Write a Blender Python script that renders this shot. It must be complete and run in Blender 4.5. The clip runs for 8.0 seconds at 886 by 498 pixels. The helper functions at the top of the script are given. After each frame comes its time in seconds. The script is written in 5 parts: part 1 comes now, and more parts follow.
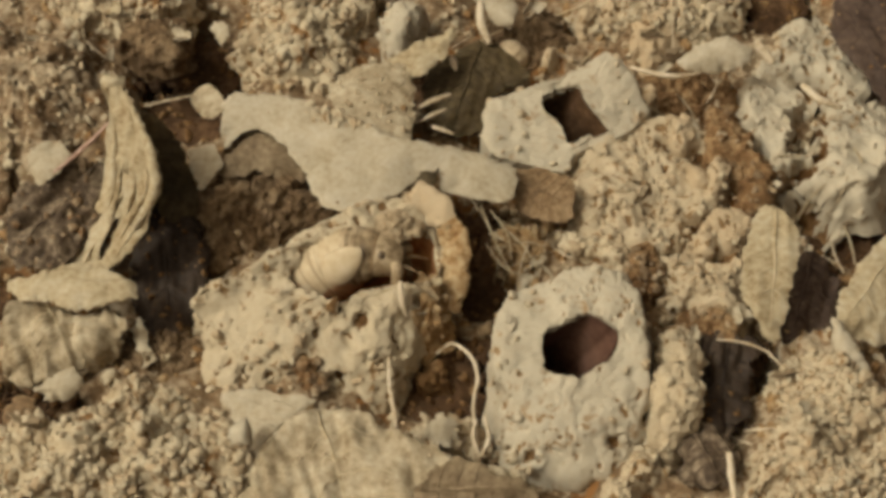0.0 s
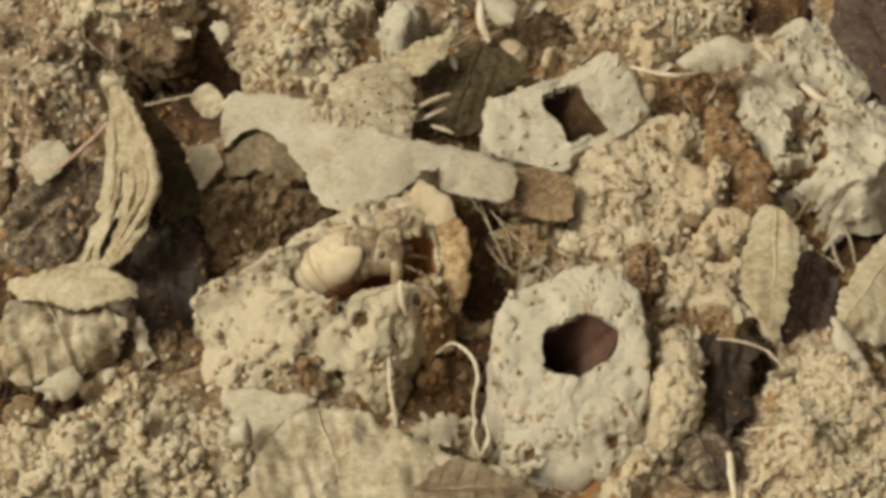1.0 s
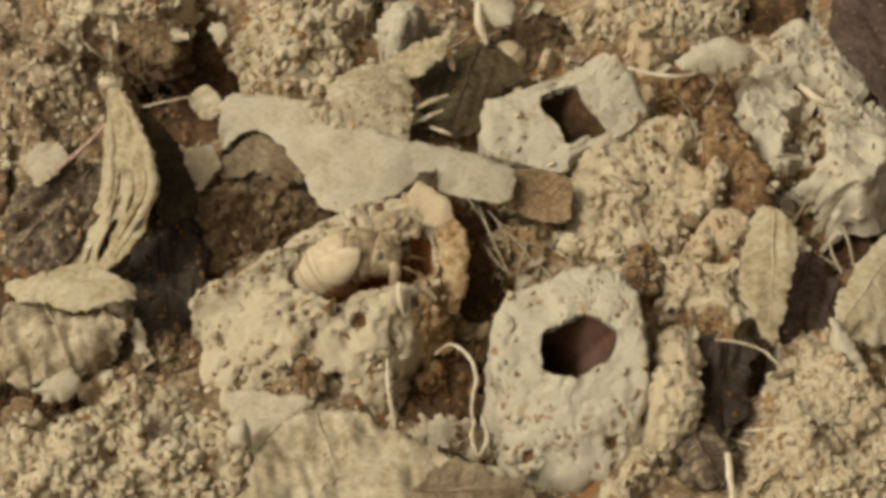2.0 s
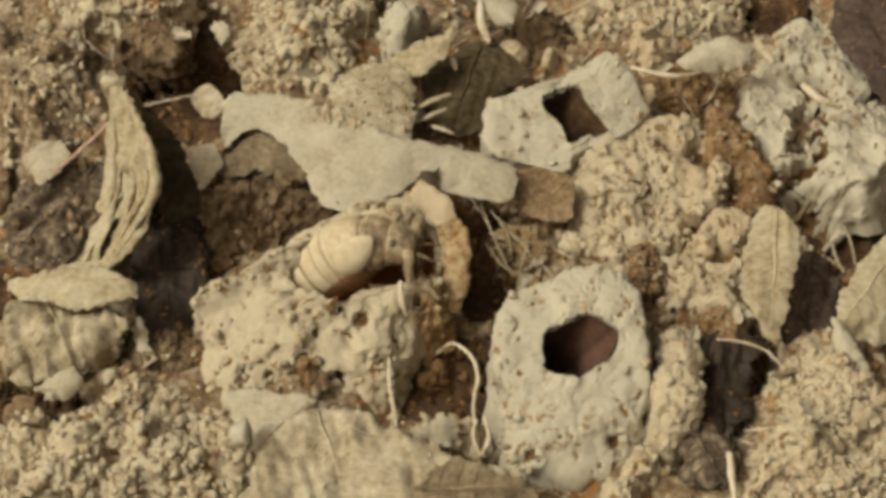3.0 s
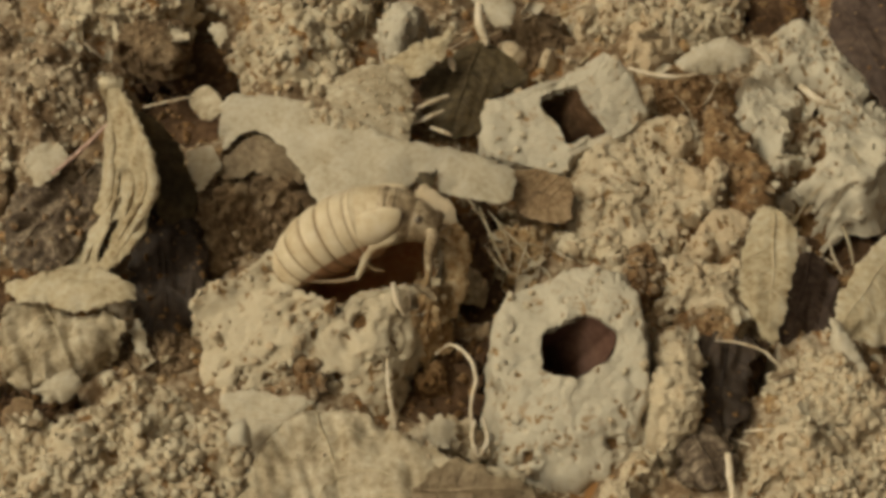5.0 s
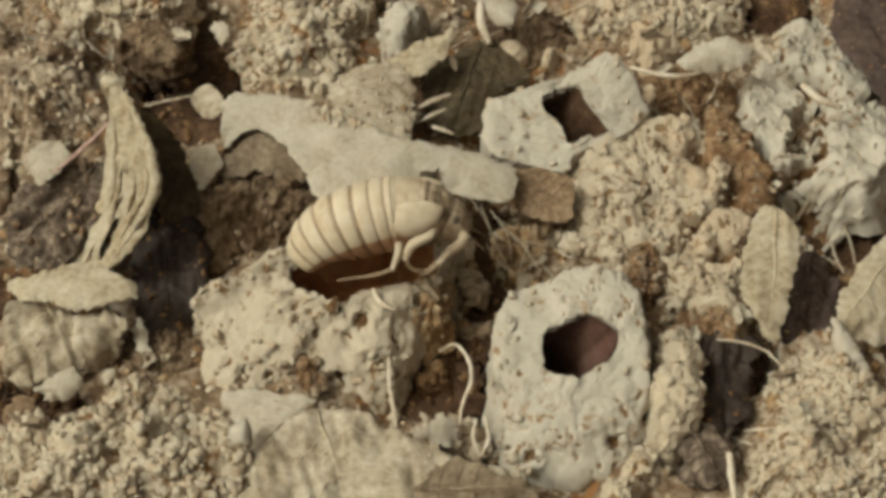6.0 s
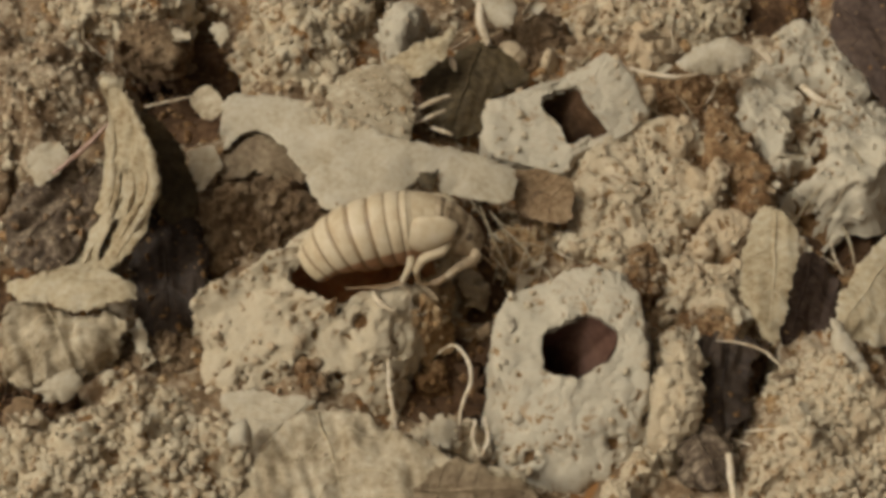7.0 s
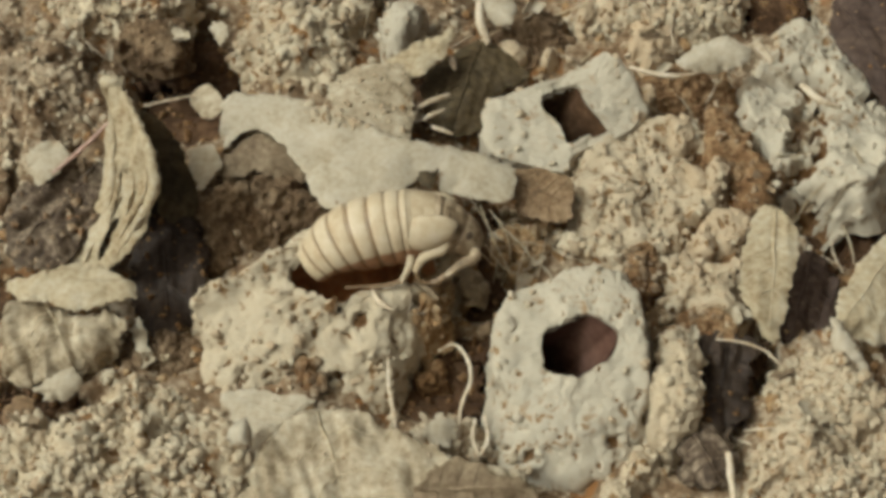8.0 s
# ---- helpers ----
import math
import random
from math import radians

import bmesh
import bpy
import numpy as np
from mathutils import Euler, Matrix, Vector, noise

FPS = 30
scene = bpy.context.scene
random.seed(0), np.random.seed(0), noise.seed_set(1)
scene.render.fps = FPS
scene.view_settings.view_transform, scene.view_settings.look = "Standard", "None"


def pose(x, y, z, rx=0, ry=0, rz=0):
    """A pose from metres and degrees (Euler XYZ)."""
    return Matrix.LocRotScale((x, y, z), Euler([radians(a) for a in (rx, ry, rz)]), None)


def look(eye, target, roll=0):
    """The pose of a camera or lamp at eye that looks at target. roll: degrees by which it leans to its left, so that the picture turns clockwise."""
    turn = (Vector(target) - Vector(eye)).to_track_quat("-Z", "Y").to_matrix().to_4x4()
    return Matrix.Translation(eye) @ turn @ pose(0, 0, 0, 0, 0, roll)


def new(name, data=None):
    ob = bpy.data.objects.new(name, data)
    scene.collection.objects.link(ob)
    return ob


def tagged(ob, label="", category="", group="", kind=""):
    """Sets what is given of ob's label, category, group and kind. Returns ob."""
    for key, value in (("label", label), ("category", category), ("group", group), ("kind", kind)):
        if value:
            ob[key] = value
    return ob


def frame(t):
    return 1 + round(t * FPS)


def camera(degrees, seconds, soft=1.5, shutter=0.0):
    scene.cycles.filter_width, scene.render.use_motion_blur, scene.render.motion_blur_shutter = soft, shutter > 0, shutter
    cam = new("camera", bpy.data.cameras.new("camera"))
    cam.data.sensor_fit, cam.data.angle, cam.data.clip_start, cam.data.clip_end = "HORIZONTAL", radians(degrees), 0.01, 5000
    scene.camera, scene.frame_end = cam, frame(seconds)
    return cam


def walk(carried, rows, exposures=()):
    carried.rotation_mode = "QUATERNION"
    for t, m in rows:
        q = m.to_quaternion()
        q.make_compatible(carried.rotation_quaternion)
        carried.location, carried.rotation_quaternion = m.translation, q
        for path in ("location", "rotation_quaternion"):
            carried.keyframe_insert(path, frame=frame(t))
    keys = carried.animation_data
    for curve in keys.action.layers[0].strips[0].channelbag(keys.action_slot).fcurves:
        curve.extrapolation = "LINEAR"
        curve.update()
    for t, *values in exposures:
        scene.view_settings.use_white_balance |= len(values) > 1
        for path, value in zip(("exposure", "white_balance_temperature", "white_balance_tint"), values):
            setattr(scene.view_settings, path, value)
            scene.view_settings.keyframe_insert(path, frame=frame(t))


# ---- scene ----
from mathutils.bvhtree import BVHTree
from mathutils.geometry import delaunay_2d_cdt

MM = 0.001

# ---------------------------------------------------------------- camera
# A macro camera on a stand a hand's length from the soil; the film gate weaves a little.
cam = camera(30, 8.0, soft=4.0)
EYE = Vector((0, -0.1594, 0.1900))
UP = Vector((0, 0.766, 0.643))


def weave(right, down):
    """The camera's pose, turned by the film gate's weave (in tenths of a millimetre on the soil)."""
    return look(EYE, Vector((-right * 0.0848 * MM, 0, 0)) + UP * (down * 0.0848 * MM))


walk(cam, [(0.0, weave(0, 1)), (0.5, weave(-3.3, 3.6)), (1.0, weave(0, 0)), (1.5, weave(-4.4, 3.3)),
           (2.25, weave(-2, 1.5)), (3.0, weave(0.3, 0.5)), (3.5, weave(-3.8, 2.5)), (4.0, weave(0.6, -0.2)),
           (4.5, weave(-3.3, 4.4)), (5.25, weave(-2, 2)), (6.0, weave(0, 1)), (6.5, weave(-3.3, 5.8)),
           (7.0, weave(-1, 2.8)), (7.5, weave(-4.7, 6.3)), (8.0, weave(-1.3, 1))],
     exposures=[(0, -0.21, 5536, -2.4), (0.5, 0.14, 5276, -3.4), (1, 0.01, 5231, -5.2), (1.5, -0.12, 5337, -2.9), (3, -0.07, 5310, -5.7), (3.5, -0.26, 5263, -4.3), (4, -0.26, 5142, -7.5), (4.5, -0.56, 5846, -6.1), (6, -0.1, 4902, -5.0), (6.5, -0.15, 4985, -2.5), (7, -0.41, 5175, -0.1), (7.5, -0.1, 5011, -2.5), (8, -0.04, 4793, -6.3)])

# ---------------------------------------------------------------- world, sun
SUN_AZIMUTH, SUN_HEIGHT = radians(-102), radians(53)     # from +y towards -x
world = bpy.data.worlds.new("sky")
scene.world = world
world.use_nodes = True
sky = world.node_tree.nodes.new("ShaderNodeTexSky")
sky.sky_type, sky.sun_disc = "NISHITA", False
sky.air_density, sky.dust_density, sky.ozone_density = 0.1, 10.0, 0.0
sky.sun_elevation, sky.sun_rotation = SUN_HEIGHT, SUN_AZIMUTH
sky_tint = world.node_tree.nodes.new("ShaderNodeMix")            # a warm tint added to the skylight, which browns the shade
sky_tint.data_type, sky_tint.blend_type = "RGBA", "MULTIPLY"
sky_tint.inputs["Factor"].default_value = 1.0
sky_tint.inputs["B"].default_value = (1.0, 0.86, 0.66, 1)
world.node_tree.links.new(sky.outputs[0], sky_tint.inputs["A"])
world.node_tree.links.new(sky_tint.outputs["Result"], world.node_tree.nodes["Background"].inputs[0])
world.node_tree.nodes["Background"].inputs[1].default_value = 0.155
sun = new("sun", bpy.data.lights.new("sun", "SUN"))
sun.data.energy, sun.data.angle, sun.data.color = 1.16, radians(0.6), (1.0, 0.975, 0.94)
sun.matrix_world = look((math.sin(SUN_AZIMUTH) * math.cos(SUN_HEIGHT), math.cos(SUN_AZIMUTH) * math.cos(SUN_HEIGHT),
                         math.sin(SUN_HEIGHT)), (0, 0, 0))


# ---------------------------------------------------------------- materials
def surface(name, tones, rough=0.9, coarse=120.0, grain=900.0, bump=0.25, spots=None, through_light=0.0, gloss=0.2, variety=0.0):
    """A matte natural surface: three tones mixed by coarse clouds and fine grain, optional darker spots, relief."""
    mat = bpy.data.materials.new(name)
    mat.use_nodes = True
    nodes, links = mat.node_tree.nodes, mat.node_tree.links
    shader = nodes["Principled BSDF"]
    shader.inputs["Roughness"].default_value = rough
    shader.inputs["Specular IOR Level"].default_value = gloss
    where = nodes.new("ShaderNodeTexCoord")
    info = nodes.new("ShaderNodeObjectInfo")
    shift = nodes.new("ShaderNodeVectorMath")
    shift.operation = "MULTIPLY_ADD"
    links.new(info.outputs["Random"], shift.inputs[0])
    shift.inputs[1].default_value = (0.3, 0.2, 0.1)
    links.new(where.outputs["Object"], shift.inputs[2])

    def clouds(scale, detail):
        n = nodes.new("ShaderNodeTexNoise")
        n.inputs["Scale"].default_value, n.inputs["Detail"].default_value = scale, detail
        n.inputs["Roughness"].default_value = 0.62
        links.new(shift.outputs[0], n.inputs["Vector"])
        return n

    big, small = clouds(coarse, 3), clouds(grain, 4)
    both = nodes.new("ShaderNodeMath")
    both.operation = "MULTIPLY_ADD"
    links.new(small.outputs["Fac"], both.inputs[0])
    both.inputs[1].default_value = 0.55
    half = nodes.new("ShaderNodeMath")
    half.operation = "MULTIPLY"
    links.new(big.outputs["Fac"], half.inputs[0])
    half.inputs[1].default_value = 0.55
    links.new(half.outputs[0], both.inputs[2])
    ramp = nodes.new("ShaderNodeValToRGB")
    ramp.color_ramp.elements[0].position, ramp.color_ramp.elements[1].position = 0.38, 0.70
    ramp.color_ramp.elements[0].color = (*tones[0], 1)
    ramp.color_ramp.elements[1].color = (*tones[2], 1)
    ramp.color_ramp.elements.new(0.53).color = (*tones[1], 1)
    links.new(both.outputs[0], ramp.inputs[0])
    colour = ramp.outputs[0]
    geo = nodes.new("ShaderNodeNewGeometry")        # loose crumbs differ a little from one another
    vary = nodes.new("ShaderNodeMix")
    vary.data_type = "RGBA"
    some = nodes.new("ShaderNodeMath")
    some.operation = "POWER"
    links.new(geo.outputs["Random Per Island"], some.inputs[0])
    some.inputs[1].default_value = 2.5
    part_of = nodes.new("ShaderNodeMath")
    part_of.operation = "MULTIPLY"
    links.new(some.outputs[0], part_of.inputs[0])
    part_of.inputs[1].default_value = variety
    links.new(part_of.outputs[0], vary.inputs["Factor"])
    links.new(colour, vary.inputs["A"])
    vary.inputs["B"].default_value = (0.34, 0.20, 0.08, 1)
    colour = vary.outputs["Result"]
    height = both.outputs[0]
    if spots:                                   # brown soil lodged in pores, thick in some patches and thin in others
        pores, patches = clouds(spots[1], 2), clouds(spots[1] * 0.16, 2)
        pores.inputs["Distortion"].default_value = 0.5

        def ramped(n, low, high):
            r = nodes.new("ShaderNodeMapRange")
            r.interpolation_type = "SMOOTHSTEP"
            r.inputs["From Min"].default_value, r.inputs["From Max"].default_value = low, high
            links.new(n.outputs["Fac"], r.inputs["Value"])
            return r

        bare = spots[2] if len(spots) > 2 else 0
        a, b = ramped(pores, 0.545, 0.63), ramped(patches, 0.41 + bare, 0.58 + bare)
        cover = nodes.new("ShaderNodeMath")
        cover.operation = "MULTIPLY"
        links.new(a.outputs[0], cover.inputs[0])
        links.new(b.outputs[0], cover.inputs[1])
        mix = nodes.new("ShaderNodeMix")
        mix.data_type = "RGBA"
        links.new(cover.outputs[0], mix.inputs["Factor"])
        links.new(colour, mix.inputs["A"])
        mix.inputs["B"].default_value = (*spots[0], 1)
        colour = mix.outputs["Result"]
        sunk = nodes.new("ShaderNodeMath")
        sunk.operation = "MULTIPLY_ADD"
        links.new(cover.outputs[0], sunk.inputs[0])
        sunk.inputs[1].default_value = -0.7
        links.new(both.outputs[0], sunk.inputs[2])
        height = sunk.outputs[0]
    links.new(colour, shader.inputs["Base Color"])
    relief = nodes.new("ShaderNodeBump")
    relief.inputs["Strength"].default_value = bump
    relief.inputs["Distance"].default_value = 0.0005
    links.new(height, relief.inputs["Height"])
    links.new(relief.outputs[0], shader.inputs["Normal"])
    if through_light:
        glow = nodes.new("ShaderNodeBsdfTranslucent")
        links.new(colour, glow.inputs["Color"])
        blend = nodes.new("ShaderNodeMixShader")
        blend.inputs[0].default_value = through_light
        links.new(shader.outputs[0], blend.inputs[1])
        links.new(glow.outputs[0], blend.inputs[2])
        links.new(blend.outputs[0], nodes["Material Output"].inputs["Surface"])
    return mat


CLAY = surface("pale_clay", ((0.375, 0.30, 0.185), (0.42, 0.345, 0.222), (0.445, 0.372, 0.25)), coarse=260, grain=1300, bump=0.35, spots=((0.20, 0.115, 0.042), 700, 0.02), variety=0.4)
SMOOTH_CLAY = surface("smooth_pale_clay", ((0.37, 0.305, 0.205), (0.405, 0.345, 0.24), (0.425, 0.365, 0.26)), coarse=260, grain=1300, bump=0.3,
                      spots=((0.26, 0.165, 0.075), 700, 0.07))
PIT_SOIL_SHADE = surface("pore_soil", ((0.11, 0.06, 0.022), (0.18, 0.105, 0.043), (0.27, 0.18, 0.085)), bump=0.5)
UMBER_SOIL = surface("umber_soil", ((0.05, 0.029, 0.012), (0.115, 0.072, 0.034), (0.235, 0.165, 0.09)), coarse=180, bump=0.7)
# dark red-brown with the round tunnel's shade painted in
TUNNEL_SHADE = surface("red_brown_clay", ((0.05, 0.023, 0.013), (0.085, 0.042, 0.025), (0.12, 0.064, 0.04)), bump=0.4)
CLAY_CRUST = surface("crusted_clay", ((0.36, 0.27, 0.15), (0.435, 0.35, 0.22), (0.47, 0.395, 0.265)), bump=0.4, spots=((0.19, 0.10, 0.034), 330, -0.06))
SOIL = surface("brown_soil", ((0.13, 0.06, 0.018), (0.25, 0.15, 0.06), (0.43, 0.325, 0.18)), bump=0.6)
GROUND = surface("clay_soil", ((0.085, 0.048, 0.02), (0.18, 0.118, 0.06), (0.42, 0.335, 0.215)), bump=0.6, spots=((0.19, 0.09, 0.026), 260))
ORANGE_SOIL = surface("orange_brown_soil", ((0.075, 0.036, 0.012), (0.15, 0.083, 0.032), (0.31, 0.21, 0.105)), coarse=200, bump=0.7)
DARK_SOIL_SHADE = surface("dark_soil", ((0.050, 0.022, 0.006), (0.115, 0.060, 0.019), (0.22, 0.135, 0.058)), bump=0.7)
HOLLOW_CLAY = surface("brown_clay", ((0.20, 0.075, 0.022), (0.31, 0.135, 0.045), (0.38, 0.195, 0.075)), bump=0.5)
# near-black brown that paints shade in hollows and tunnels
HOLLOW_SHADE = surface("damp_soil", ((0.028, 0.014, 0.005), (0.058, 0.030, 0.012), (0.11, 0.062, 0.027)), bump=0.6)
PALE_LEAF = surface("bleached_leaf", ((0.31, 0.245, 0.145), (0.41, 0.34, 0.225), (0.47, 0.40, 0.285)), 0.75, 170, 1300, 0.35,
                    through_light=0.10)
TAN_LEAF = surface("tan_leaf", ((0.22, 0.15, 0.07), (0.39, 0.31, 0.18), (0.48, 0.405, 0.275)), 0.75, 130, 1100, 0.45,
                   through_light=0.10)
GREY_LEAF = surface("grey_brown_leaf", ((0.09, 0.06, 0.03), (0.17, 0.12, 0.065), (0.28, 0.21, 0.12)), 0.75, 120, 1000, 0.4)
# mottled leaf brown, its low tones darkened to paint shade
SHADED_BROWN = surface("dull_brown_leaf", ((0.028, 0.018, 0.009), (0.075, 0.05, 0.028), (0.25, 0.19, 0.12)), 0.75, 230, 800, 0.5)
BROWN_LEAF = surface("brown_leaf", ((0.07, 0.042, 0.017), (0.165, 0.103, 0.047), (0.29, 0.20, 0.105)), 0.7, 120, 1100, 0.35)
# leaf brown made near-black, with the shade painted in
LEAF_SHADE = surface("dark_brown_leaf", ((0.015, 0.010, 0.006), (0.031, 0.020, 0.012), (0.06, 0.04, 0.024)), 0.7, 120, 1000, 0.4)
DULL_LEAF = surface("dull_tan_leaf", ((0.17, 0.12, 0.06), (0.30, 0.235, 0.14), (0.45, 0.375, 0.25)), 0.75, 190, 900, 0.5)
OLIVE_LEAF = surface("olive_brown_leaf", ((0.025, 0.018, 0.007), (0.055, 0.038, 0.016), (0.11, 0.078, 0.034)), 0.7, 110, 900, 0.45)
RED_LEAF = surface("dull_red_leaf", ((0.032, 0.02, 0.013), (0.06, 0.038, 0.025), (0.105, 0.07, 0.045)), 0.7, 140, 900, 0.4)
STRAW = surface("dry_straw", ((0.32, 0.23, 0.12), (0.50, 0.40, 0.26), (0.60, 0.51, 0.37)), 0.7, 200, 1600, 0.2)
PINK_STEM = surface("reddish_stem", ((0.30, 0.17, 0.11), (0.46, 0.30, 0.22), (0.55, 0.40, 0.31)), 0.7, 200, 1600, 0.2)
SHELL = surface("nymph_skin", ((0.38, 0.28, 0.15), (0.46, 0.36, 0.215), (0.52, 0.425, 0.275)), 0.6, 90, 700, 0.1, gloss=0.25)
HEAD_SKIN = surface("nymph_head_skin", ((0.10, 0.065, 0.03), (0.26, 0.185, 0.10), (0.46, 0.36, 0.22)), 0.55, 260, 900, 0.15, gloss=0.25)
BELLY = surface("nymph_underside", ((0.22, 0.11, 0.05), (0.30, 0.16, 0.07), (0.38, 0.22, 0.11)), 0.5, 120, 800, 0.1, gloss=0.4)
JOINT = surface("nymph_joint", ((0.15, 0.095, 0.04), (0.21, 0.135, 0.06), (0.28, 0.19, 0.095)), 0.5, 150, 900, 0.1, gloss=0.4)
EYE_DARK = surface("nymph_eye", ((0.05, 0.032, 0.015), (0.09, 0.058, 0.028), (0.14, 0.09, 0.045)), 0.35, 200, 900, 0.05, gloss=0.6)


# ---------------------------------------------------------------- mesh tools (millimetres)
def lattice(ix, iy, iz, salt):
    h = (ix.astype(np.int64) * 374761393 + iy.astype(np.int64) * 668265263 + iz.astype(np.int64) * 2147483647 + salt * 974634777)
    h = (h ^ (h >> 13)) * 1274126177
    h = (h ^ (h >> 16)) & 0xFFFFFF
    return h / float(0xFFFFFF)


def value_noise(p, size, salt=0):
    """Smooth noise, -1 to 1, with features of that size."""
    q = p / size
    i = np.floor(q)
    f = q - i
    f = f * f * (3 - 2 * f)
    total = np.zeros(len(p))
    for a in (0, 1):
        for b in (0, 1):
            for c in (0, 1):
                w = np.abs(1 - a - f[:, 0]) * np.abs(1 - b - f[:, 1]) * np.abs(1 - c - f[:, 2])
                total += w * lattice(i[:, 0] + a, i[:, 1] + b, i[:, 2] + c, salt)
    return total * 2 - 1


def fractal(p, size, octaves=4, salt=0):
    total, gain = np.zeros(len(p)), 1.0
    for k in range(octaves):
        total += gain * value_noise(p, size, salt + k)
        size, gain = size * 0.5, gain * 0.55
    return total


def lumps(p, size, salt=0):
    """Rounded crumbs: 1 in the middle of a cell, about 0 at its border."""
    q = p / size
    i = np.floor(q)
    best = np.full(len(p), 9.0)
    for a in (-1, 0, 1):
        for b in (-1, 0, 1):
            for c in (-1, 0, 1):
                n = i + (a, b, c)
                d = sum((n[:, k] + 0.1 + 0.8 * lattice(n[:, 0], n[:, 1], n[:, 2], salt + 11 * (k + 1)) - q[:, k]) ** 2 for k in range(3))
                best = np.minimum(best, d)
    return np.clip(1 - best / 0.55, -0.4, 1)


def closed_curve(points, n):
    """n places on the smooth closed curve through the points."""
    pts = np.array(points, float)
    m = len(pts)
    nxt = np.roll(pts, -1, 0)
    length = np.concatenate([[0], np.cumsum(np.linalg.norm(nxt - pts, axis=1))])
    s = np.linspace(0, length[-1], n, endpoint=False)
    k = np.clip(np.searchsorted(length, s, "right") - 1, 0, m - 1)
    u = ((s - length[k]) / (length[k + 1] - length[k]))[:, None]
    a, b, c, d = pts[(k - 1) % m], pts[k], pts[(k + 1) % m], pts[(k + 2) % m]
    return 0.5 * (2 * b + (c - a) * u + (2 * a - 5 * b + 4 * c - d) * u ** 2 + (3 * b - a - 3 * c + d) * u ** 3)


def open_curve(points, n):
    """n places on the smooth open curve through the points."""
    pts = np.array(points, float)
    ext = np.vstack([2 * pts[0] - pts[1], pts, 2 * pts[-1] - pts[-2]])
    s = np.linspace(0, len(pts) - 1, n)
    k = np.minimum(s.astype(int), len(pts) - 2)
    u = (s - k)[:, None]
    a, b, c, d = ext[k], ext[k + 1], ext[k + 2], ext[k + 3]
    return 0.5 * (2 * b + (c - a) * u + (2 * a - 5 * b + 4 * c - d) * u ** 2 + (3 * b - a - 3 * c + d) * u ** 3)


def aligned(ring, about):
    """Starts a ring of places at its easternmost one and lets it run counter-clockwise."""
    d = ring[:, :2] - about[:2]
    area = np.sum(d[:, 0] * np.roll(d[:, 1], -1) - d[:, 1] * np.roll(d[:, 0], -1))
    if area < 0:
        ring, d = ring[::-1], d[::-1]
    return np.roll(ring, -int(np.argmin(np.abs(np.arctan2(d[:, 1], d[:, 0])))), 0)


def loft(rings, n, steps):
    """A skin through closed rings of places, the first to the last; places and four-cornered faces."""
    mid = np.mean(np.array(rings[-1], float), 0)
    keyed = np.array([aligned(closed_curve(r, n), mid if len(r) < 3 else np.mean(np.array(r, float), 0)) for r in rings])
    rows = len(keyed)
    ext = np.concatenate([2 * keyed[:1] - keyed[1:2], keyed, 2 * keyed[-1:] - keyed[-2:-1]])
    out = []
    for k in range(rows - 1):
        for j in range(steps[k]):
            u = j / steps[k]
            a, b, c, d = ext[k], ext[k + 1], ext[k + 2], ext[k + 3]
            soft = 0.5 * (2 * b + (c - a) * u + (2 * a - 5 * b + 4 * c - d) * u ** 2 + (3 * b - a - 3 * c + d) * u ** 3)
            out.append(0.4 * (b + (c - b) * u) + 0.6 * soft)
    out.append(keyed[-1])
    return np.concatenate(out), strip_faces(len(out), n)


def strip_faces(rows, n, closed=True):
    r, c = np.meshgrid(np.arange(rows - 1), np.arange(n if closed else n - 1), indexing="ij")
    r, c = r.ravel(), c.ravel()
    e = (c + 1) % n
    return np.stack([r * n + c, r * n + e, (r + 1) * n + e, (r + 1) * n + c], 1)


def normals(v, f):
    fn = np.cross(v[f[:, 2]] - v[f[:, 0]], v[f[:, -1]] - v[f[:, 1]])
    out = np.zeros_like(v)
    for k in range(f.shape[1]):
        np.add.at(out, f[:, k], fn)
    return out / np.maximum(np.linalg.norm(out, axis=1, keepdims=True), 1e-9)


def mesh_object(name, v, f, mat, parent=None, label="", base=None, smooth=True):
    """One mesh object from places in millimetres. A top-level one gets its origin at its foot."""
    if parent is None and base is None:
        base = np.array([v[:, 0].mean(), v[:, 1].mean(), v[:, 2].min()])
    if base is not None:
        v = v - base
    me = bpy.data.meshes.new(name)
    me.from_pydata((v * MM).tolist(), [], f.tolist() if isinstance(f, np.ndarray) else f)
    me.materials.append(mat)
    if smooth:
        me.shade_smooth()
    ob = new(name, me)
    if parent is not None:
        ob.parent = parent
    elif base is not None:
        ob.location = Vector(base) * MM
    if label:
        ob["label"] = label
    return ob


def crumb_shapes():
    out = []
    for k in range(6):
        bm = bmesh.new()
        bmesh.ops.create_icosphere(bm, subdivisions=2, radius=1)
        v = np.array([x.co[:] for x in bm.verts])
        f = np.array([[x.index for x in face.verts] for face in bm.faces])
        bm.free()
        v = v * (1 + 0.55 * value_noise(v + 7 * k, 0.9, k) + 0.3 * value_noise(v, 0.4, k + 9))[:, None]
        out.append((v * (1, 0.85, 0.75), f))
    return out


CRUMBS = crumb_shapes()
rng = np.random.default_rng(5)


def many(places, sizes):
    """Crumbs of those sizes at those places, in one list of places and faces."""
    vs, fs, count = [], [], 0
    for p, s in zip(places, sizes):
        v, f = CRUMBS[rng.integers(6)]
        turn = np.array(Euler(rng.uniform(0, 6.3, 3)).to_matrix())
        vs.append((v * rng.uniform(0.6, 1.25, 3)) @ turn.T * s + p)
        fs.append(f + count)
        count += len(v)
    return np.concatenate(vs), np.concatenate(fs)


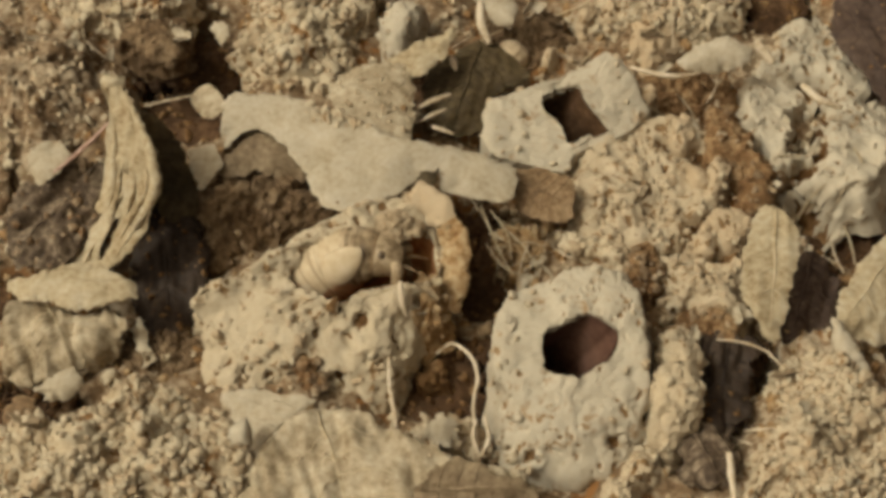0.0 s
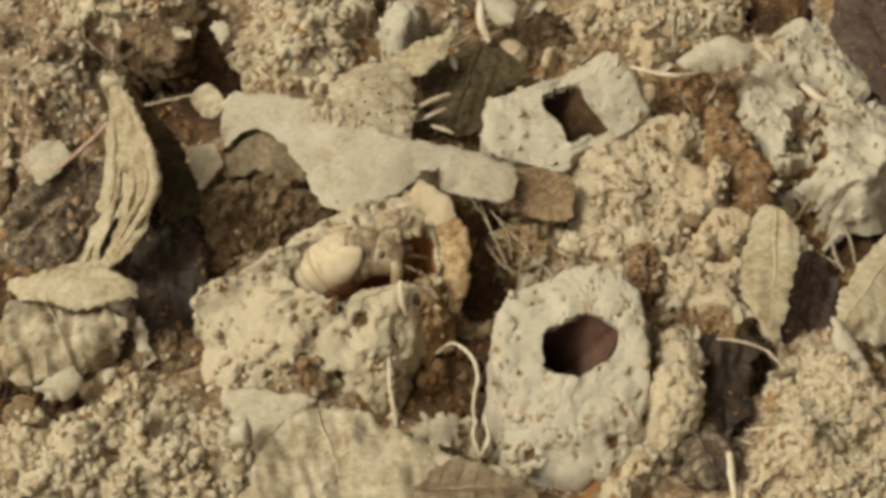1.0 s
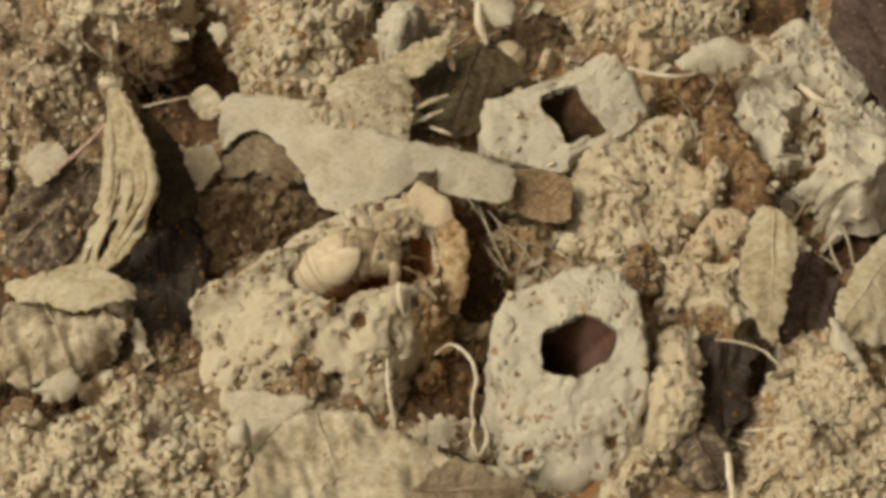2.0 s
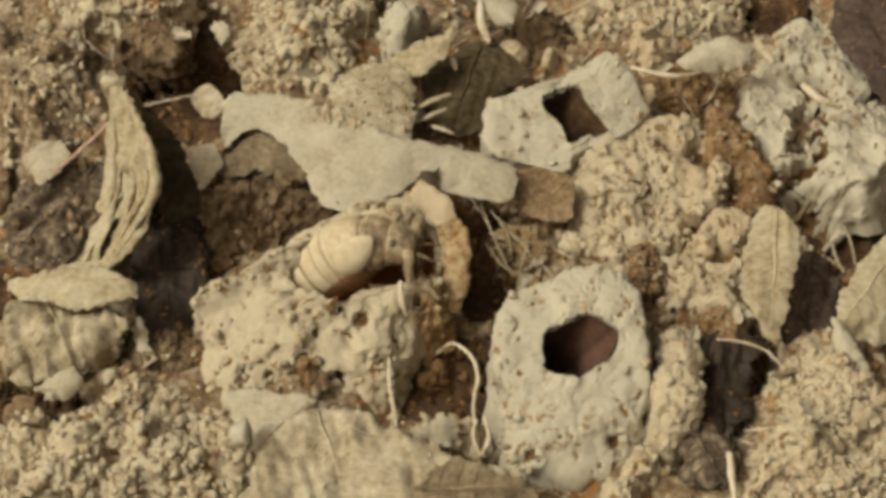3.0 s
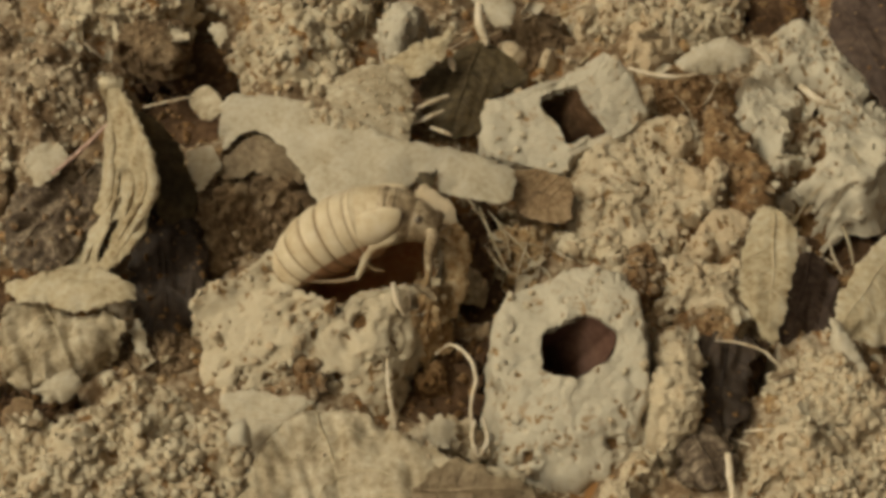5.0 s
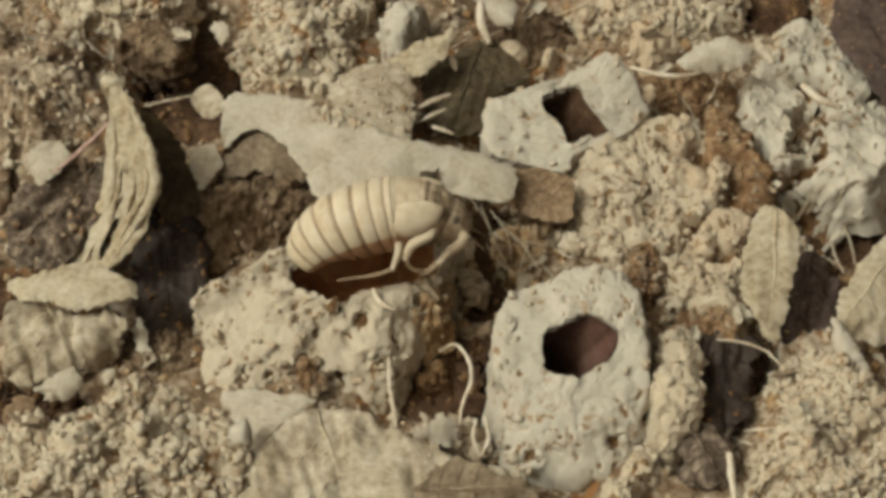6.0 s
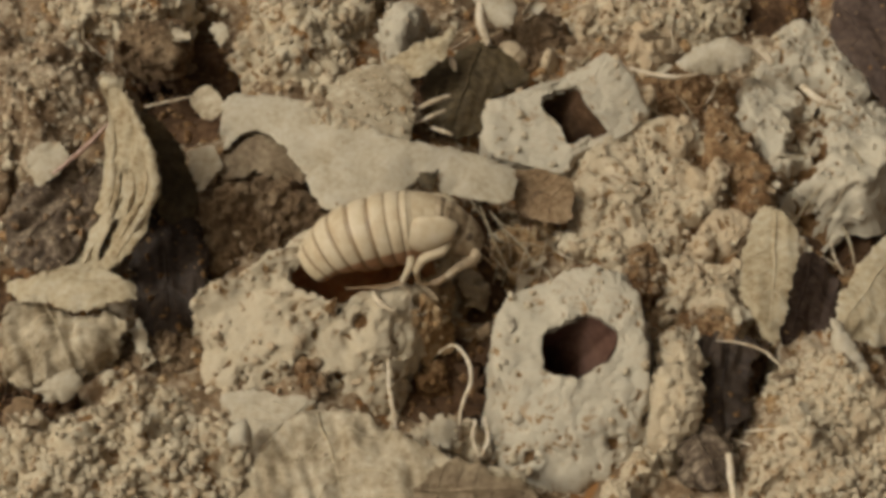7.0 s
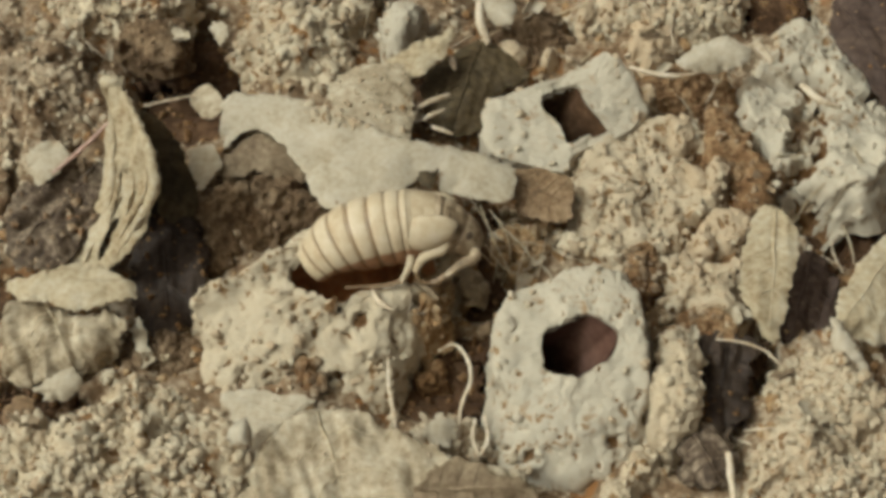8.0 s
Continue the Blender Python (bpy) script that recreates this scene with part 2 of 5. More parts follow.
def spots_on(v, f, count, keep=None):
    """Random places on a skin, evenly by area."""
    fn = np.cross(v[f[:, 2]] - v[f[:, 0]], v[f[:, -1]] - v[f[:, 1]])
    area = np.linalg.norm(fn, axis=1)
    if keep is not None:
        area = area * keep(v[f].mean(1))
    pick = rng.choice(len(f), count, p=area / area.sum())
    w = rng.dirichlet(np.ones(f.shape[1]), count)
    return np.einsum("ij,ijk->ik", w, v[f[pick]])


def sprinkle(name, v, f, count, low, high, mat, label, keep=None):
    """Loose crumbs, mostly small, lying on a skin: one object of stuff."""
    p = spots_on(v, f, count, keep)
    s = low + (high - low) * rng.power(0.45, count)
    p[:, 2] += 0.08 * s
    cv, cf = many(p, s)
    ob = mesh_object(name, cv, cf, mat, base=np.array([p[:, 0].mean(), p[:, 1].mean(), p[:, 2].min()]))
    return tagged(ob, label, "soil crumbs", kind="stuff")


def crumbly(v, f, rough=1.0, salt=0, lump=2.2, pitted=1.0):
    """Weathers a clay skin: broad uneven swells, low flakes and crumbs, creases and sharp little pits. Gives the depth of the pits too."""
    n = -normals(v, f)
    bent = v + 0.3 * lump * np.stack([fractal(v, 1.3 * lump, 2, salt + 40 + k) for k in range(3)], 1)
    patchy = np.clip(0.45 + 1.1 * value_noise(v, 8, salt + 21), 0.0, 1.2)
    step = fractal(v, 2.6, 3, salt + 31) * 1.6                       # flakes: low plates with abrupt edges
    plates = np.floor(step) + np.clip((step - np.floor(step)) * 3.5 - 1.2, 0, 1)
    amount = (1.0 * fractal(v, 7.0, 3, salt) + 0.34 * (lumps(bent, lump, salt + 3) - 0.4) * patchy + 0.25 * plates
              + 0.17 * (lumps(bent, lump * 0.45, salt + 5) - 0.4) * np.clip(0.5 + value_noise(v, 5, salt + 25), 0.0, 1.2)
              + 0.30 * fractal(v, 1.1, 3, salt + 28) + 0.22 * np.abs(fractal(v, 2.2, 2, salt + 29)))
    crease = np.exp(-(value_noise(bent, 4.5, salt + 51) / 0.05) ** 2) * 0.6 * np.clip(0.5 + value_noise(v, 6, salt + 53), 0, 1)
    where = np.clip(0.5 + 1.1 * value_noise(v, 6.5, salt + 55), 0.1, 1)
    cell = (v + 0.5 * np.stack([value_noise(v, 1.6, salt + 60 + k) for k in range(3)], 1)) * (1.1, 0.7, 0.7)
    pits = (np.clip((lumps(cell, 2.0, salt + 8) - 0.84) / 0.1, 0, 1) * (where > 0.6)
            + 0.8 * np.clip((lumps(cell, 1.2, salt + 9) - 0.82) / 0.1, 0, 1) * np.clip(where * 1.6, 0, 1)) * pitted
    return v + n * (rough * (amount - crease) - 0.55 * pits)[:, None], pits


def darken_pits(ob, f, pits, extra=None):
    """Brown faces in the pits of a clay skin: soil there, and shade put into colour."""
    slot = (pits[f].mean(1) > 0.42).astype(np.int32)
    ob.data.materials.append(PIT_SOIL_SHADE)
    if extra is not None:
        ob.data.materials.append(DARK_SOIL_SHADE)
        slot[extra[f].all(1)] = 2
    ob.data.polygons.foreach_set("material_index", slot)


def shrunk(ring, k, z=None, shift=(0, 0, 0)):
    pts = np.array(ring, float)
    mid = pts.mean(0)
    out = mid + (pts - mid) * k + np.array(shift)
    if z is not None:
        out[:, 2] = z
    return out


LUMP_MESHES = []


SUPPORT = []          # skins of ground and clods, on which loose things are dropped


def chunks(ob, v, f, count, low, high, mat, keep=None):
    """Single lumps, big enough to pick up, stuck in the skin of a clod: parts of it."""
    if not LUMP_MESHES:
        for k in range(7):
            bm = bmesh.new()
            bmesh.ops.create_icosphere(bm, subdivisions=3, radius=1)
            p = np.array([x.co[:] for x in bm.verts])
            faces = [[x.index for x in face.verts] for face in bm.faces]
            bm.free()
            p = p * (1 + 0.5 * value_noise(p + 5 * k, 0.9, k) + 0.22 * value_noise(p, 0.45, k + 9) + 0.1 * value_noise(p, 0.2, k + 5))[:, None] * (1, 0.85, 0.7)
            LUMP_MESHES.append((p, faces, {}))
    spots = spots_on(v, f, count, keep)
    for p in spots:
        shape, faces, made = LUMP_MESHES[rng.integers(7)]
        if mat.name not in made:
            me = bpy.data.meshes.new("lump")
            me.from_pydata(shape.tolist(), [], faces)
            me.materials.append(mat)
            me.shade_smooth()
            made[mat.name] = me
        piece = new("lump", made[mat.name])
        piece.parent = ob
        size = (low + (high - low) * rng.power(0.6)) * MM
        piece.matrix_basis = Matrix.LocRotScale((Vector(p) - Vector((0, 0, 0.35 * size / MM))) * MM - ob.location, Euler(rng.uniform(0, 6.3, 3)), (size, size, size))


def mound(name, rim, height, mat, label, category="soil mound", rough=1.0, salt=0, crumbs=0, sizes=(0.3, 1.0), flat=0.6, lump=2.2, n=220, lean=(0, 0), bits=8,
          big=(0.7, 1.5), top=None, skirt=4.0, dents=()):
    """A heap of clay on the rim that is given: an uneven, crumbly skin that runs down below the soil."""
    rim = closed_curve(rim, 40)
    rim = rim + np.stack([fractal(rim, 5, 2, salt + 60), fractal(rim, 5, 2, salt + 63), 0 * rim[:, 0]], 1) * 2.0
    z = rim[:, 2].mean()
    rings = [shrunk(rim, 0.03, z + height, (*lean, 0)), shrunk(rim, flat * 0.55, z + height * 0.95, (lean[0] * .8, lean[1] * .8, 0)),
             shrunk(rim, flat, z + height * 0.78, (lean[0] * .5, lean[1] * .5, 0)), shrunk(rim, 0.86, z + height * 0.36), shrunk(rim, 1.06, z - skirt)]
    v, f = loft(rings, n, (14, 16, 20, 16) if n < 300 else (22, 30, 40, 30))
    v[:, 2] += height * 0.34 * fractal(v * (1, 1, 0), 8, 3, salt + 70)
    v, pits = crumbly(v, f, rough, salt, lump, 1.0 if mat in (CLAY, SMOOTH_CLAY, CLAY_CRUST) else 0.0)
    pocket = np.zeros(len(v), bool)
    for x, y, r, stretch, turn, deep in dents:                # pockets washed out of the clay, with soil and painted shade in them
        c, w = math.cos(radians(turn)), math.sin(radians(turn))
        u = ((v[:, 0] - x) * c + (v[:, 1] - y) * w) / stretch
        q = -(v[:, 0] - x) * w + (v[:, 1] - y) * c
        away = np.hypot(u, q) / r + 0.35 * value_noise(v, 1.5, salt + 15)
        v[:, 2] -= deep * np.exp(-np.clip(away, 0, 9) ** 4)
        pocket |= away < 0.95
    ob = tagged(mesh_object(name, v, f, mat), label, category)
    if mat in (CLAY, SMOOTH_CLAY, CLAY_CRUST):
        darken_pits(ob, f, pits, pocket)
    SUPPORT.append((v, f))
    chunks(ob, v, f, bits, *big, top or mat)
    if crumbs:
        clumped = lambda c: np.clip(0.55 + value_noise(c, 3.0, salt + 77), 0.05, 1)
        sprinkle("loose_crumbs", v, f, crumbs, *sizes, top or mat, "loose pale clay crumbs lying on a mound", clumped)
    return ob, v, f


def blade(v, f, n, thick):
    """Gives a skin of quads thickness; its outer edge is its last n places."""
    nn = normals(v, f)
    low = v - nn * thick
    count, rows = len(v), len(v) // n
    last = (rows - 1) * n
    c = np.arange(n)
    e = (c + 1) % n
    side = np.stack([last + c, last + e, count + last + e, count + last + c], 1)[:, ::-1]
    return np.concatenate([v, low]), np.concatenate([f, f[:, ::-1] + count, side])


def leaf(name, rim, mat, label, axis=None, lift=0.0, crumple=0.5, thick=0.22, vein=0.07, spacing=3.4, ragged=0.5, salt=0, category="dead leaf",
         fold=0.0, ribs=True):
    """A dead leaf with the edge that is given; axis: the two ends of its midrib; lift: how far it bulges; fold: crease along the midrib."""
    n = 160
    edge = closed_curve(rim, n)
    torn = np.stack([value_noise(edge, 1.6, salt + k) + 0.8 * value_noise(edge, 0.6, salt + k + 4) for k in range(3)], 1) * ragged * (1, 1, 0.4)
    tilted = np.array([(1, 0, 0), (0, 0.766, 0.643), (0, -0.643, 0.766)])      # the plan in which the leaf is laid out
    plan = (edge + torn) @ tilted.T
    size = plan[:, :2].max(0) - plan[:, :2].min(0)
    step = math.sqrt(size[0] * size[1] / 3200)
    gx, gy = np.meshgrid(np.arange(plan[:, 0].min(), plan[:, 0].max(), step), np.arange(plan[:, 1].min(), plan[:, 1].max(), step * 0.87))
    gx[1::2] += step / 2
    inner = np.stack([gx.ravel(), gy.ravel()], 1) + rng.uniform(-0.12, 0.12, (gx.size, 2)) * step
    inner = inner[np.sqrt(np.min(np.sum((inner[:, None] - plan[None, :, :2]) ** 2, 2), 1)) > 0.45 * step]
    flat2 = np.concatenate([plan[:, :2], inner])
    out = delaunay_2d_cdt([Vector(q) for q in flat2.tolist()], [], [list(range(n))], 1, 1e-7)
    uv = np.array([q[:] for q in out[0]])
    f = np.array([q for q in out[2] if len(q) == 3])
    borders = [list(q) for q in f[:, [0, 1]]] + [list(q) for q in f[:, [1, 2]]] + [list(q) for q in f[:, [2, 0]]]
    seen = {}
    for a, b in borders:
        seen[(min(a, b), max(a, b))] = None if (min(a, b), max(a, b)) in seen else (a, b)
    border = np.array([q for q in seen.values() if q])
    used = np.unique(f)
    place = np.full(len(uv), -1)
    place[used] = np.arange(len(used))
    uv, f, border = uv[used], place[f], place[border]
    mid = plan[:, :2].mean(0)
    plane = np.linalg.lstsq(np.c_[plan[:, :2] - mid, np.ones(n)], plan[:, 2], rcond=None)[0]
    curl = plan[:, 2] - np.c_[plan[:, :2] - mid, np.ones(n)] @ plane
    gap = np.sqrt(np.sum((uv[:, None] - plan[None, :, :2]) ** 2, 2)) + 0.05
    pull = gap ** -3.0
    inside = np.min(gap, 1)
    dome = 1 - np.exp(-inside / (0.5 * inside.max()))
    deep = np.c_[uv - mid, np.ones(len(uv))] @ plane + (pull @ curl) / pull.sum(1) + lift * dome
    v = np.c_[uv, deep] @ tilted
    nn = normals(v, f)
    flip = 1 if nn[:, 2].mean() >= 0 else -1
    d = crumple * (fractal(v, 8.0, 3, salt + 30) + 0.35 * np.abs(value_noise(v, 3.0, salt + 33)))
    if axis is not None:
        along = np.array(axis[1], float) - np.array(axis[0], float)
        along /= np.linalg.norm(along)
        squeezed = v - np.outer(v @ along, along) * 0.78
        d = d + crumple * 1.0 * np.abs(value_noise(squeezed, 2.4, salt + 36)) + crumple * 0.4 * value_noise(squeezed, 1.0, salt + 37)
        a, b = (np.array(q, float) for q in axis)
        u = (b - a) / np.linalg.norm(b - a)
        s = (v - a) @ u
        away = np.linalg.norm(v - a - s[:, None] * u, axis=1)
        d = d - vein * 1.3 * np.exp(-(away / 0.5) ** 2) - fold * np.exp(-away / 3.0)
        ph = (s - away * 0.8 + 1.6 * value_noise(v, 6, salt + 38)) / spacing
        ph = (ph - np.round(ph)) * spacing
        d = d - vein * np.exp(-(ph / 0.32) ** 2) + vein * 0.8 * np.cos(ph / spacing * 2 * np.pi) * -0.5
    v = v + nn * flip * d[:, None]
    if flip < 0:
        f = f[:, ::-1]
    top = v
    under = v - normals(v, f) * thick
    count = len(v)
    a, b = border[:, 0], border[:, 1]
    if flip < 0:
        a, b = b, a
    f = np.concatenate([f, f[:, ::-1] + count, np.stack([b, a, a + count], 1), np.stack([b, a + count, b + count], 1)])
    v = np.concatenate([v, under])
    ob = tagged(mesh_object(name, v, f, mat), label, category)
    if axis is not None and ribs:
        def lying(p, q, thin):
            """A vein on the leaf's upper side between two of its points."""
            line = np.linspace(p, q, 9)
            near = [top[np.argmin(np.sum((top[:, :2] - w[:2]) ** 2, 1))] for w in line]
            near = [m for m, w in zip(near, line) if np.linalg.norm(m[:2] - w[:2]) < 0.6]
            if len(near) > 3:
                vv, ff = tube(near, [thin, thin * 0.8, thin * 0.35], 7, 30, 0.03, salt)
                return vv, ff, near
            return None, None, near

        foot = np.array(ob.location) / MM
        vv, ff, near = lying(np.array(axis[0], float), np.array(axis[1], float), 0.3)
        if vv is not None:
            rib = mesh_object("midrib", vv, ff, TAN_LEAF if mat is DULL_LEAF else mat, ob, base=foot)
            across = np.cross(np.array(axis[1], float) - np.array(axis[0], float), (0, 0, 1.0))
            across /= np.linalg.norm(across)
            step = (np.array(near[-1]) - np.array(near[0])) / 6
            for k in range(1, 5):
                for turned in (-1, 1):
                    p = np.array(near[0]) + step * k
                    vv, ff, _ = lying(p, p + step * 1.3 + across * turned * 7.0, 0.14)
                    if vv is not None:
                        mesh_object("vein", vv, ff, TAN_LEAF if mat is DULL_LEAF else mat, rib, base=foot)
    return ob


def tube(points, radii, n=10, steps=None, rough=0.0, salt=0):
    """A round, tapering stem along a smooth open line."""
    steps = steps or max(12, 6 * len(points))
    c = open_curve(points, steps)
    r = np.maximum(open_curve([(q, 0, 0) for q in radii], steps)[:, 0], 0.03)
    t = np.gradient(c, axis=0)
    t /= np.linalg.norm(t, axis=1, keepdims=True)
    ref = np.array([0.31, 0.17, 0.93]) if abs(t[:, 2]).mean() < 0.8 else np.array([1.0, 0.2, 0.1])
    a = np.cross(t, ref)
    a /= np.linalg.norm(a, axis=1, keepdims=True)
    b = np.cross(t, a)
    ang = np.linspace(0, 2 * np.pi, n, endpoint=False)
    v = c[:, None] + r[:, None, None] * (a[:, None] * np.cos(ang)[None, :, None] + b[:, None] * np.sin(ang)[None, :, None])
    v = v.reshape(-1, 3)
    if rough:
        v = v + rough * np.stack([value_noise(v, 0.8, salt + k) for k in range(3)], 1)
    f = strip_faces(steps, n).tolist()
    f.append(list(range(n))[::-1])
    f.append(list(range((steps - 1) * n, steps * n)))
    return v, f


def straw(name, points, radii, label, mat=STRAW, category="dry stem", salt=0):
    v, f = tube(points, radii, rough=0.08, salt=salt)
    return tagged(mesh_object(name, v, f, mat), label, category)


# ---------------------------------------------------------------- the ground
PITS = [  # x, y, radius, depth: hollows between the clods
    (-43.8, 48.9, 9, 19), (-42.8, 33.9, 8.5, 18), (-36.1, 44.0, 6, 16), (5.8, 6.3, 5, 12), (5.6, -4.9, 5, 13),
    (-1.6, -21.5, 6.5, 12), (41.1, -20.0, 6.5, 13), (36.4, -32.8, 6, 7), (64.6, 10.3, 8.5, 18), (58.5, 59.0, 8, 17),
    (-41.0, -5.4, 8, 6), (55.1, -8.1, 6.5, 7)]
MORE_PITS = [  # the rest, with the shafts of the tunnels
    (-49.1, 7.2, 7, 6), (-0.8, 35.6, 5, 9), (15.3, 54.5, 7, 6), (-57.7, -27.8, 5, 7), (-12.1, -7.6, 9, 22),
    (15.5, -23.6, 9.5, 36), (18.1, 22.9, 8.5, 32), (46.4, 20.3, 5, 5), (40.1, 34.2, 4, 5), (-26.4, 7.5, 5, 5),
    (16.0, 50.6, 6, 7), (-64.8, -7.0, 4, 9), (-55.9, -31.2, 5, 9)]
HILLS = [  # x, y, radius, height: broad swells under the clods
    (29.7, 7.4, 18, 1.2), (56.4, 20.4, 16, 0.8), (34.9, -11.4, 10, 1.0), (49.2, -36.4, 15, 3.0), (-40.6, -37.3, 18, 2.5), (-22.8, 41.1, 13, 2.5),
    (34.8, 49.3, 18, 2.0), (-65.2, 26.7, 14, 3.0), (-17.9, -21.6, 12, 1.5), (18.9, -34.8, 12, 2.0), (12.9, 19.0, 10, 1.5)]


def spread():
    dense = np.arange(-84, 84.1, 0.55)
    out = [84 + 3 * (1.28 ** k - 1) for k in range(1, 41)]
    return np.concatenate([-np.array(out)[::-1], dense, np.array(out)])


def ground():
    xs, ys = spread(), spread() + 8
    gx, gy = np.meshgrid(xs, ys)
    p = np.stack([gx.ravel(), gy.ravel(), np.zeros(gx.size)], 1)
    z = 1.6 * fractal(p, 16, 4, 2) + 1.1 * lumps(p, 3.6, 4) + 0.5 * lumps(p, 1.6, 7) - 1.5
    beyond = np.maximum(np.abs(p[:, 0]), np.abs(p[:, 1] - 8))
    z = z * np.clip(1 - (beyond - 84) / 40, 0, 1)
    for x, y, r, h in HILLS:
        z += h * np.exp(-((p[:, 0] - x) ** 2 + (p[:, 1] - y) ** 2) / r ** 2)
    for x, y, r, d in PITS + MORE_PITS:
        z -= d * np.exp(-(((p[:, 0] - x) ** 2 + (p[:, 1] - y) ** 2) / r ** 2) ** 1.3)
    p[:, 2] = z
    f = strip_faces(len(ys), len(xs), False)
    ob = mesh_object("ground", p, f, GROUND, base=np.zeros(3))
    SUPPORT.append((p, f))
    tagged(ob, "crumbly brown soil with dark hollows", "ground", kind="structure")
    near = lambda c: (np.abs(c[:, 0]) < 80) & (np.abs(c[:, 1] - 8) < 75)
    sprinkle("soil_crumbs", p, f, 3600, 0.3, 1.3, SOIL, "loose brown soil crumbs scattered over the ground", near)
    sprinkle("clay_crumbs", p, f, 5200, 0.3, 1.3, CLAY, "loose pale clay crumbs scattered over the ground", near)


ground()

# ---------------------------------------------------------------- heaps and clods
mound("clay_mound", [(-80.6, 48.7, 0), (-68.6, 45.2, 0), (-60.1, 45.7, 0), (-56.4, 37.8, 0), (-55.2, 24.8, 0), (-59.0, 12.7, 0), (-66.5, 10.3, 0), (-73.7, 11.5, 0)], 5, GROUND, "rounded heap of pale crumbly soil", rough=1.1, lump=2.8, salt=10, crumbs=330, bits=16, top=CLAY)
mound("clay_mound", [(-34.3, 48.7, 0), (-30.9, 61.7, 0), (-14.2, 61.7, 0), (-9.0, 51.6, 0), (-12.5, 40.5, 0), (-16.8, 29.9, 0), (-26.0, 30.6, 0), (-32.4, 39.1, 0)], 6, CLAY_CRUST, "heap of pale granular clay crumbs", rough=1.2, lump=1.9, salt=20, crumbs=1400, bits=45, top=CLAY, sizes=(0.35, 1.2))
# orange-brown soil, darkened to paint the shade of cavities too
for rim, salt in (([(26.4, -4.0, 3), (28.9, -2.4, 3), (31.8, -5.6, 3), (30.6, -12.0, 3), (26.9, -12.8, 3)], 91), ([(40.9, 26.5, 1.5), (45.7, 27.2, 1.5), (47.2, 20.9, 1.5), (43.8, 17.9, 1.5), (40.9, 20.3, 1.5)], 92),
                  ([(45.5, 16.5, 1), (50.0, 17.7, 1), (52.8, 13.0, 1), (50.1, 7.7, 1), (45.5, 9.4, 1)], 93), ([(33.3, -12.9, 1.5), (38.1, -11.8, 1.5), (41.5, -14.4, 1.5), (39.8, -18.5, 1.5), (33.9, -18.0, 1.5)], 94),
                  ([(40.9, 21.9, 3), (46.4, 23.4, 3), (48.6, 17.1, 3), (50.7, 10.5, 3), (48.4, 3.7, 3), (44.8, 5.4, 3), (43.9, 11.1, 3), (41.4, 15.3, 3)], 97), ([(-42.9, -40.4, 2), (-39.2, -39.3, 2), (-37.5, -41.8, 2), (-39.5, -43.7, 2), (-42.5, -43.3, 2)], 95), ([(-20.9, -23.8, 2), (-18.2, -22.3, 2), (-17.1, -27.1, 2), (-19.8, -28.1, 2)], 96)):
    mound("soil_patch", rim, 2, ORANGE_SOIL, "orange-brown patch painting soil and shade between pale clods", "soil clod", salt=salt, crumbs=70, bits=7, n=160, big=(0.5, 1.2), rough=1.3, top=GROUND)
mound("soil_clod", [(5.9, 47.0, 0), (10.2, 54.1, 0), (19.5, 55.3, 0), (21.8, 48.7, 0), (19.5, 41.3, 0), (14.5, 38.0, 0), (9.4, 40.2, 0)], 1.6, UMBER_SOIL, "dark brown soil between pale clods", "soil clod", rough=1.3, salt=161, crumbs=60, bits=8, n=160)
mound("soil_clod", [(-58.0, 47.4, -2), (-54.6, 52.3, -2), (-46.9, 52.6, -2), (-42.9, 49.5, -2), (-43.6, 44.6, -2), (-48.6, 42.6, -2), (-55.2, 41.9, -2)], 4.5, UMBER_SOIL, "brown soil clod beside a dark hollow", "soil clod", salt=30, crumbs=60)
mound("clay_lump", [(-48.7, 42.4, 3), (-46.6, 45.2, 3), (-43.0, 44.1, 3), (-42.5, 39.7, 3), (-45.9, 38.6, 3)], 1.5, UMBER_SOIL, "rounded lump of earth on a brown clod", "clay clod", salt=31, crumbs=12, bits=3)
mound("soil_clod", [(-34.4, 19.2, 2), (-31.6, 22.7, 2), (-27.1, 22.7, 2), (-23.3, 18.0, 2), (-24.8, 14.2, 2), (-30.9, 13.8, 2)], 4, UMBER_SOIL, "rounded brown soil clod beside a bleached leaf", "soil clod", salt=32, crumbs=50, bits=4)
mound("soil_clod", [(-5.4, -11.4, 3), (0.1, -9.4, 3), (1.8, -15.0, 3), (-1.1, -20.3, 3), (-5.0, -18.3, 3)], 5.5, SOIL, "brown crumbly soil clod against a nest", "soil clod", salt=34, crumbs=90, bits=6)
# umber puts the leaf's shade into this clod's colour
mound("soil_clod", [(-47.5, -16.6, -1), (-41.2, -14.5, -1), (-34.1, -16.1, -1), (-33.8, -22.6, -1), (-40.1, -24.5, -1), (-46.4, -22.6, -1)], 2.5, UMBER_SOIL, "low soil clod, darkened to paint leaf shade", "soil clod", salt=35, crumbs=120, bits=6)
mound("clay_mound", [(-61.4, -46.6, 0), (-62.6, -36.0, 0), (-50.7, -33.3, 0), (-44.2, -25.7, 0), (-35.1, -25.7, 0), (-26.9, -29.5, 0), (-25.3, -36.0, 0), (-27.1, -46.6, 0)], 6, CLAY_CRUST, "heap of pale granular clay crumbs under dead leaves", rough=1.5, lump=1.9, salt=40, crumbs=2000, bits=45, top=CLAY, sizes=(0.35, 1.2))
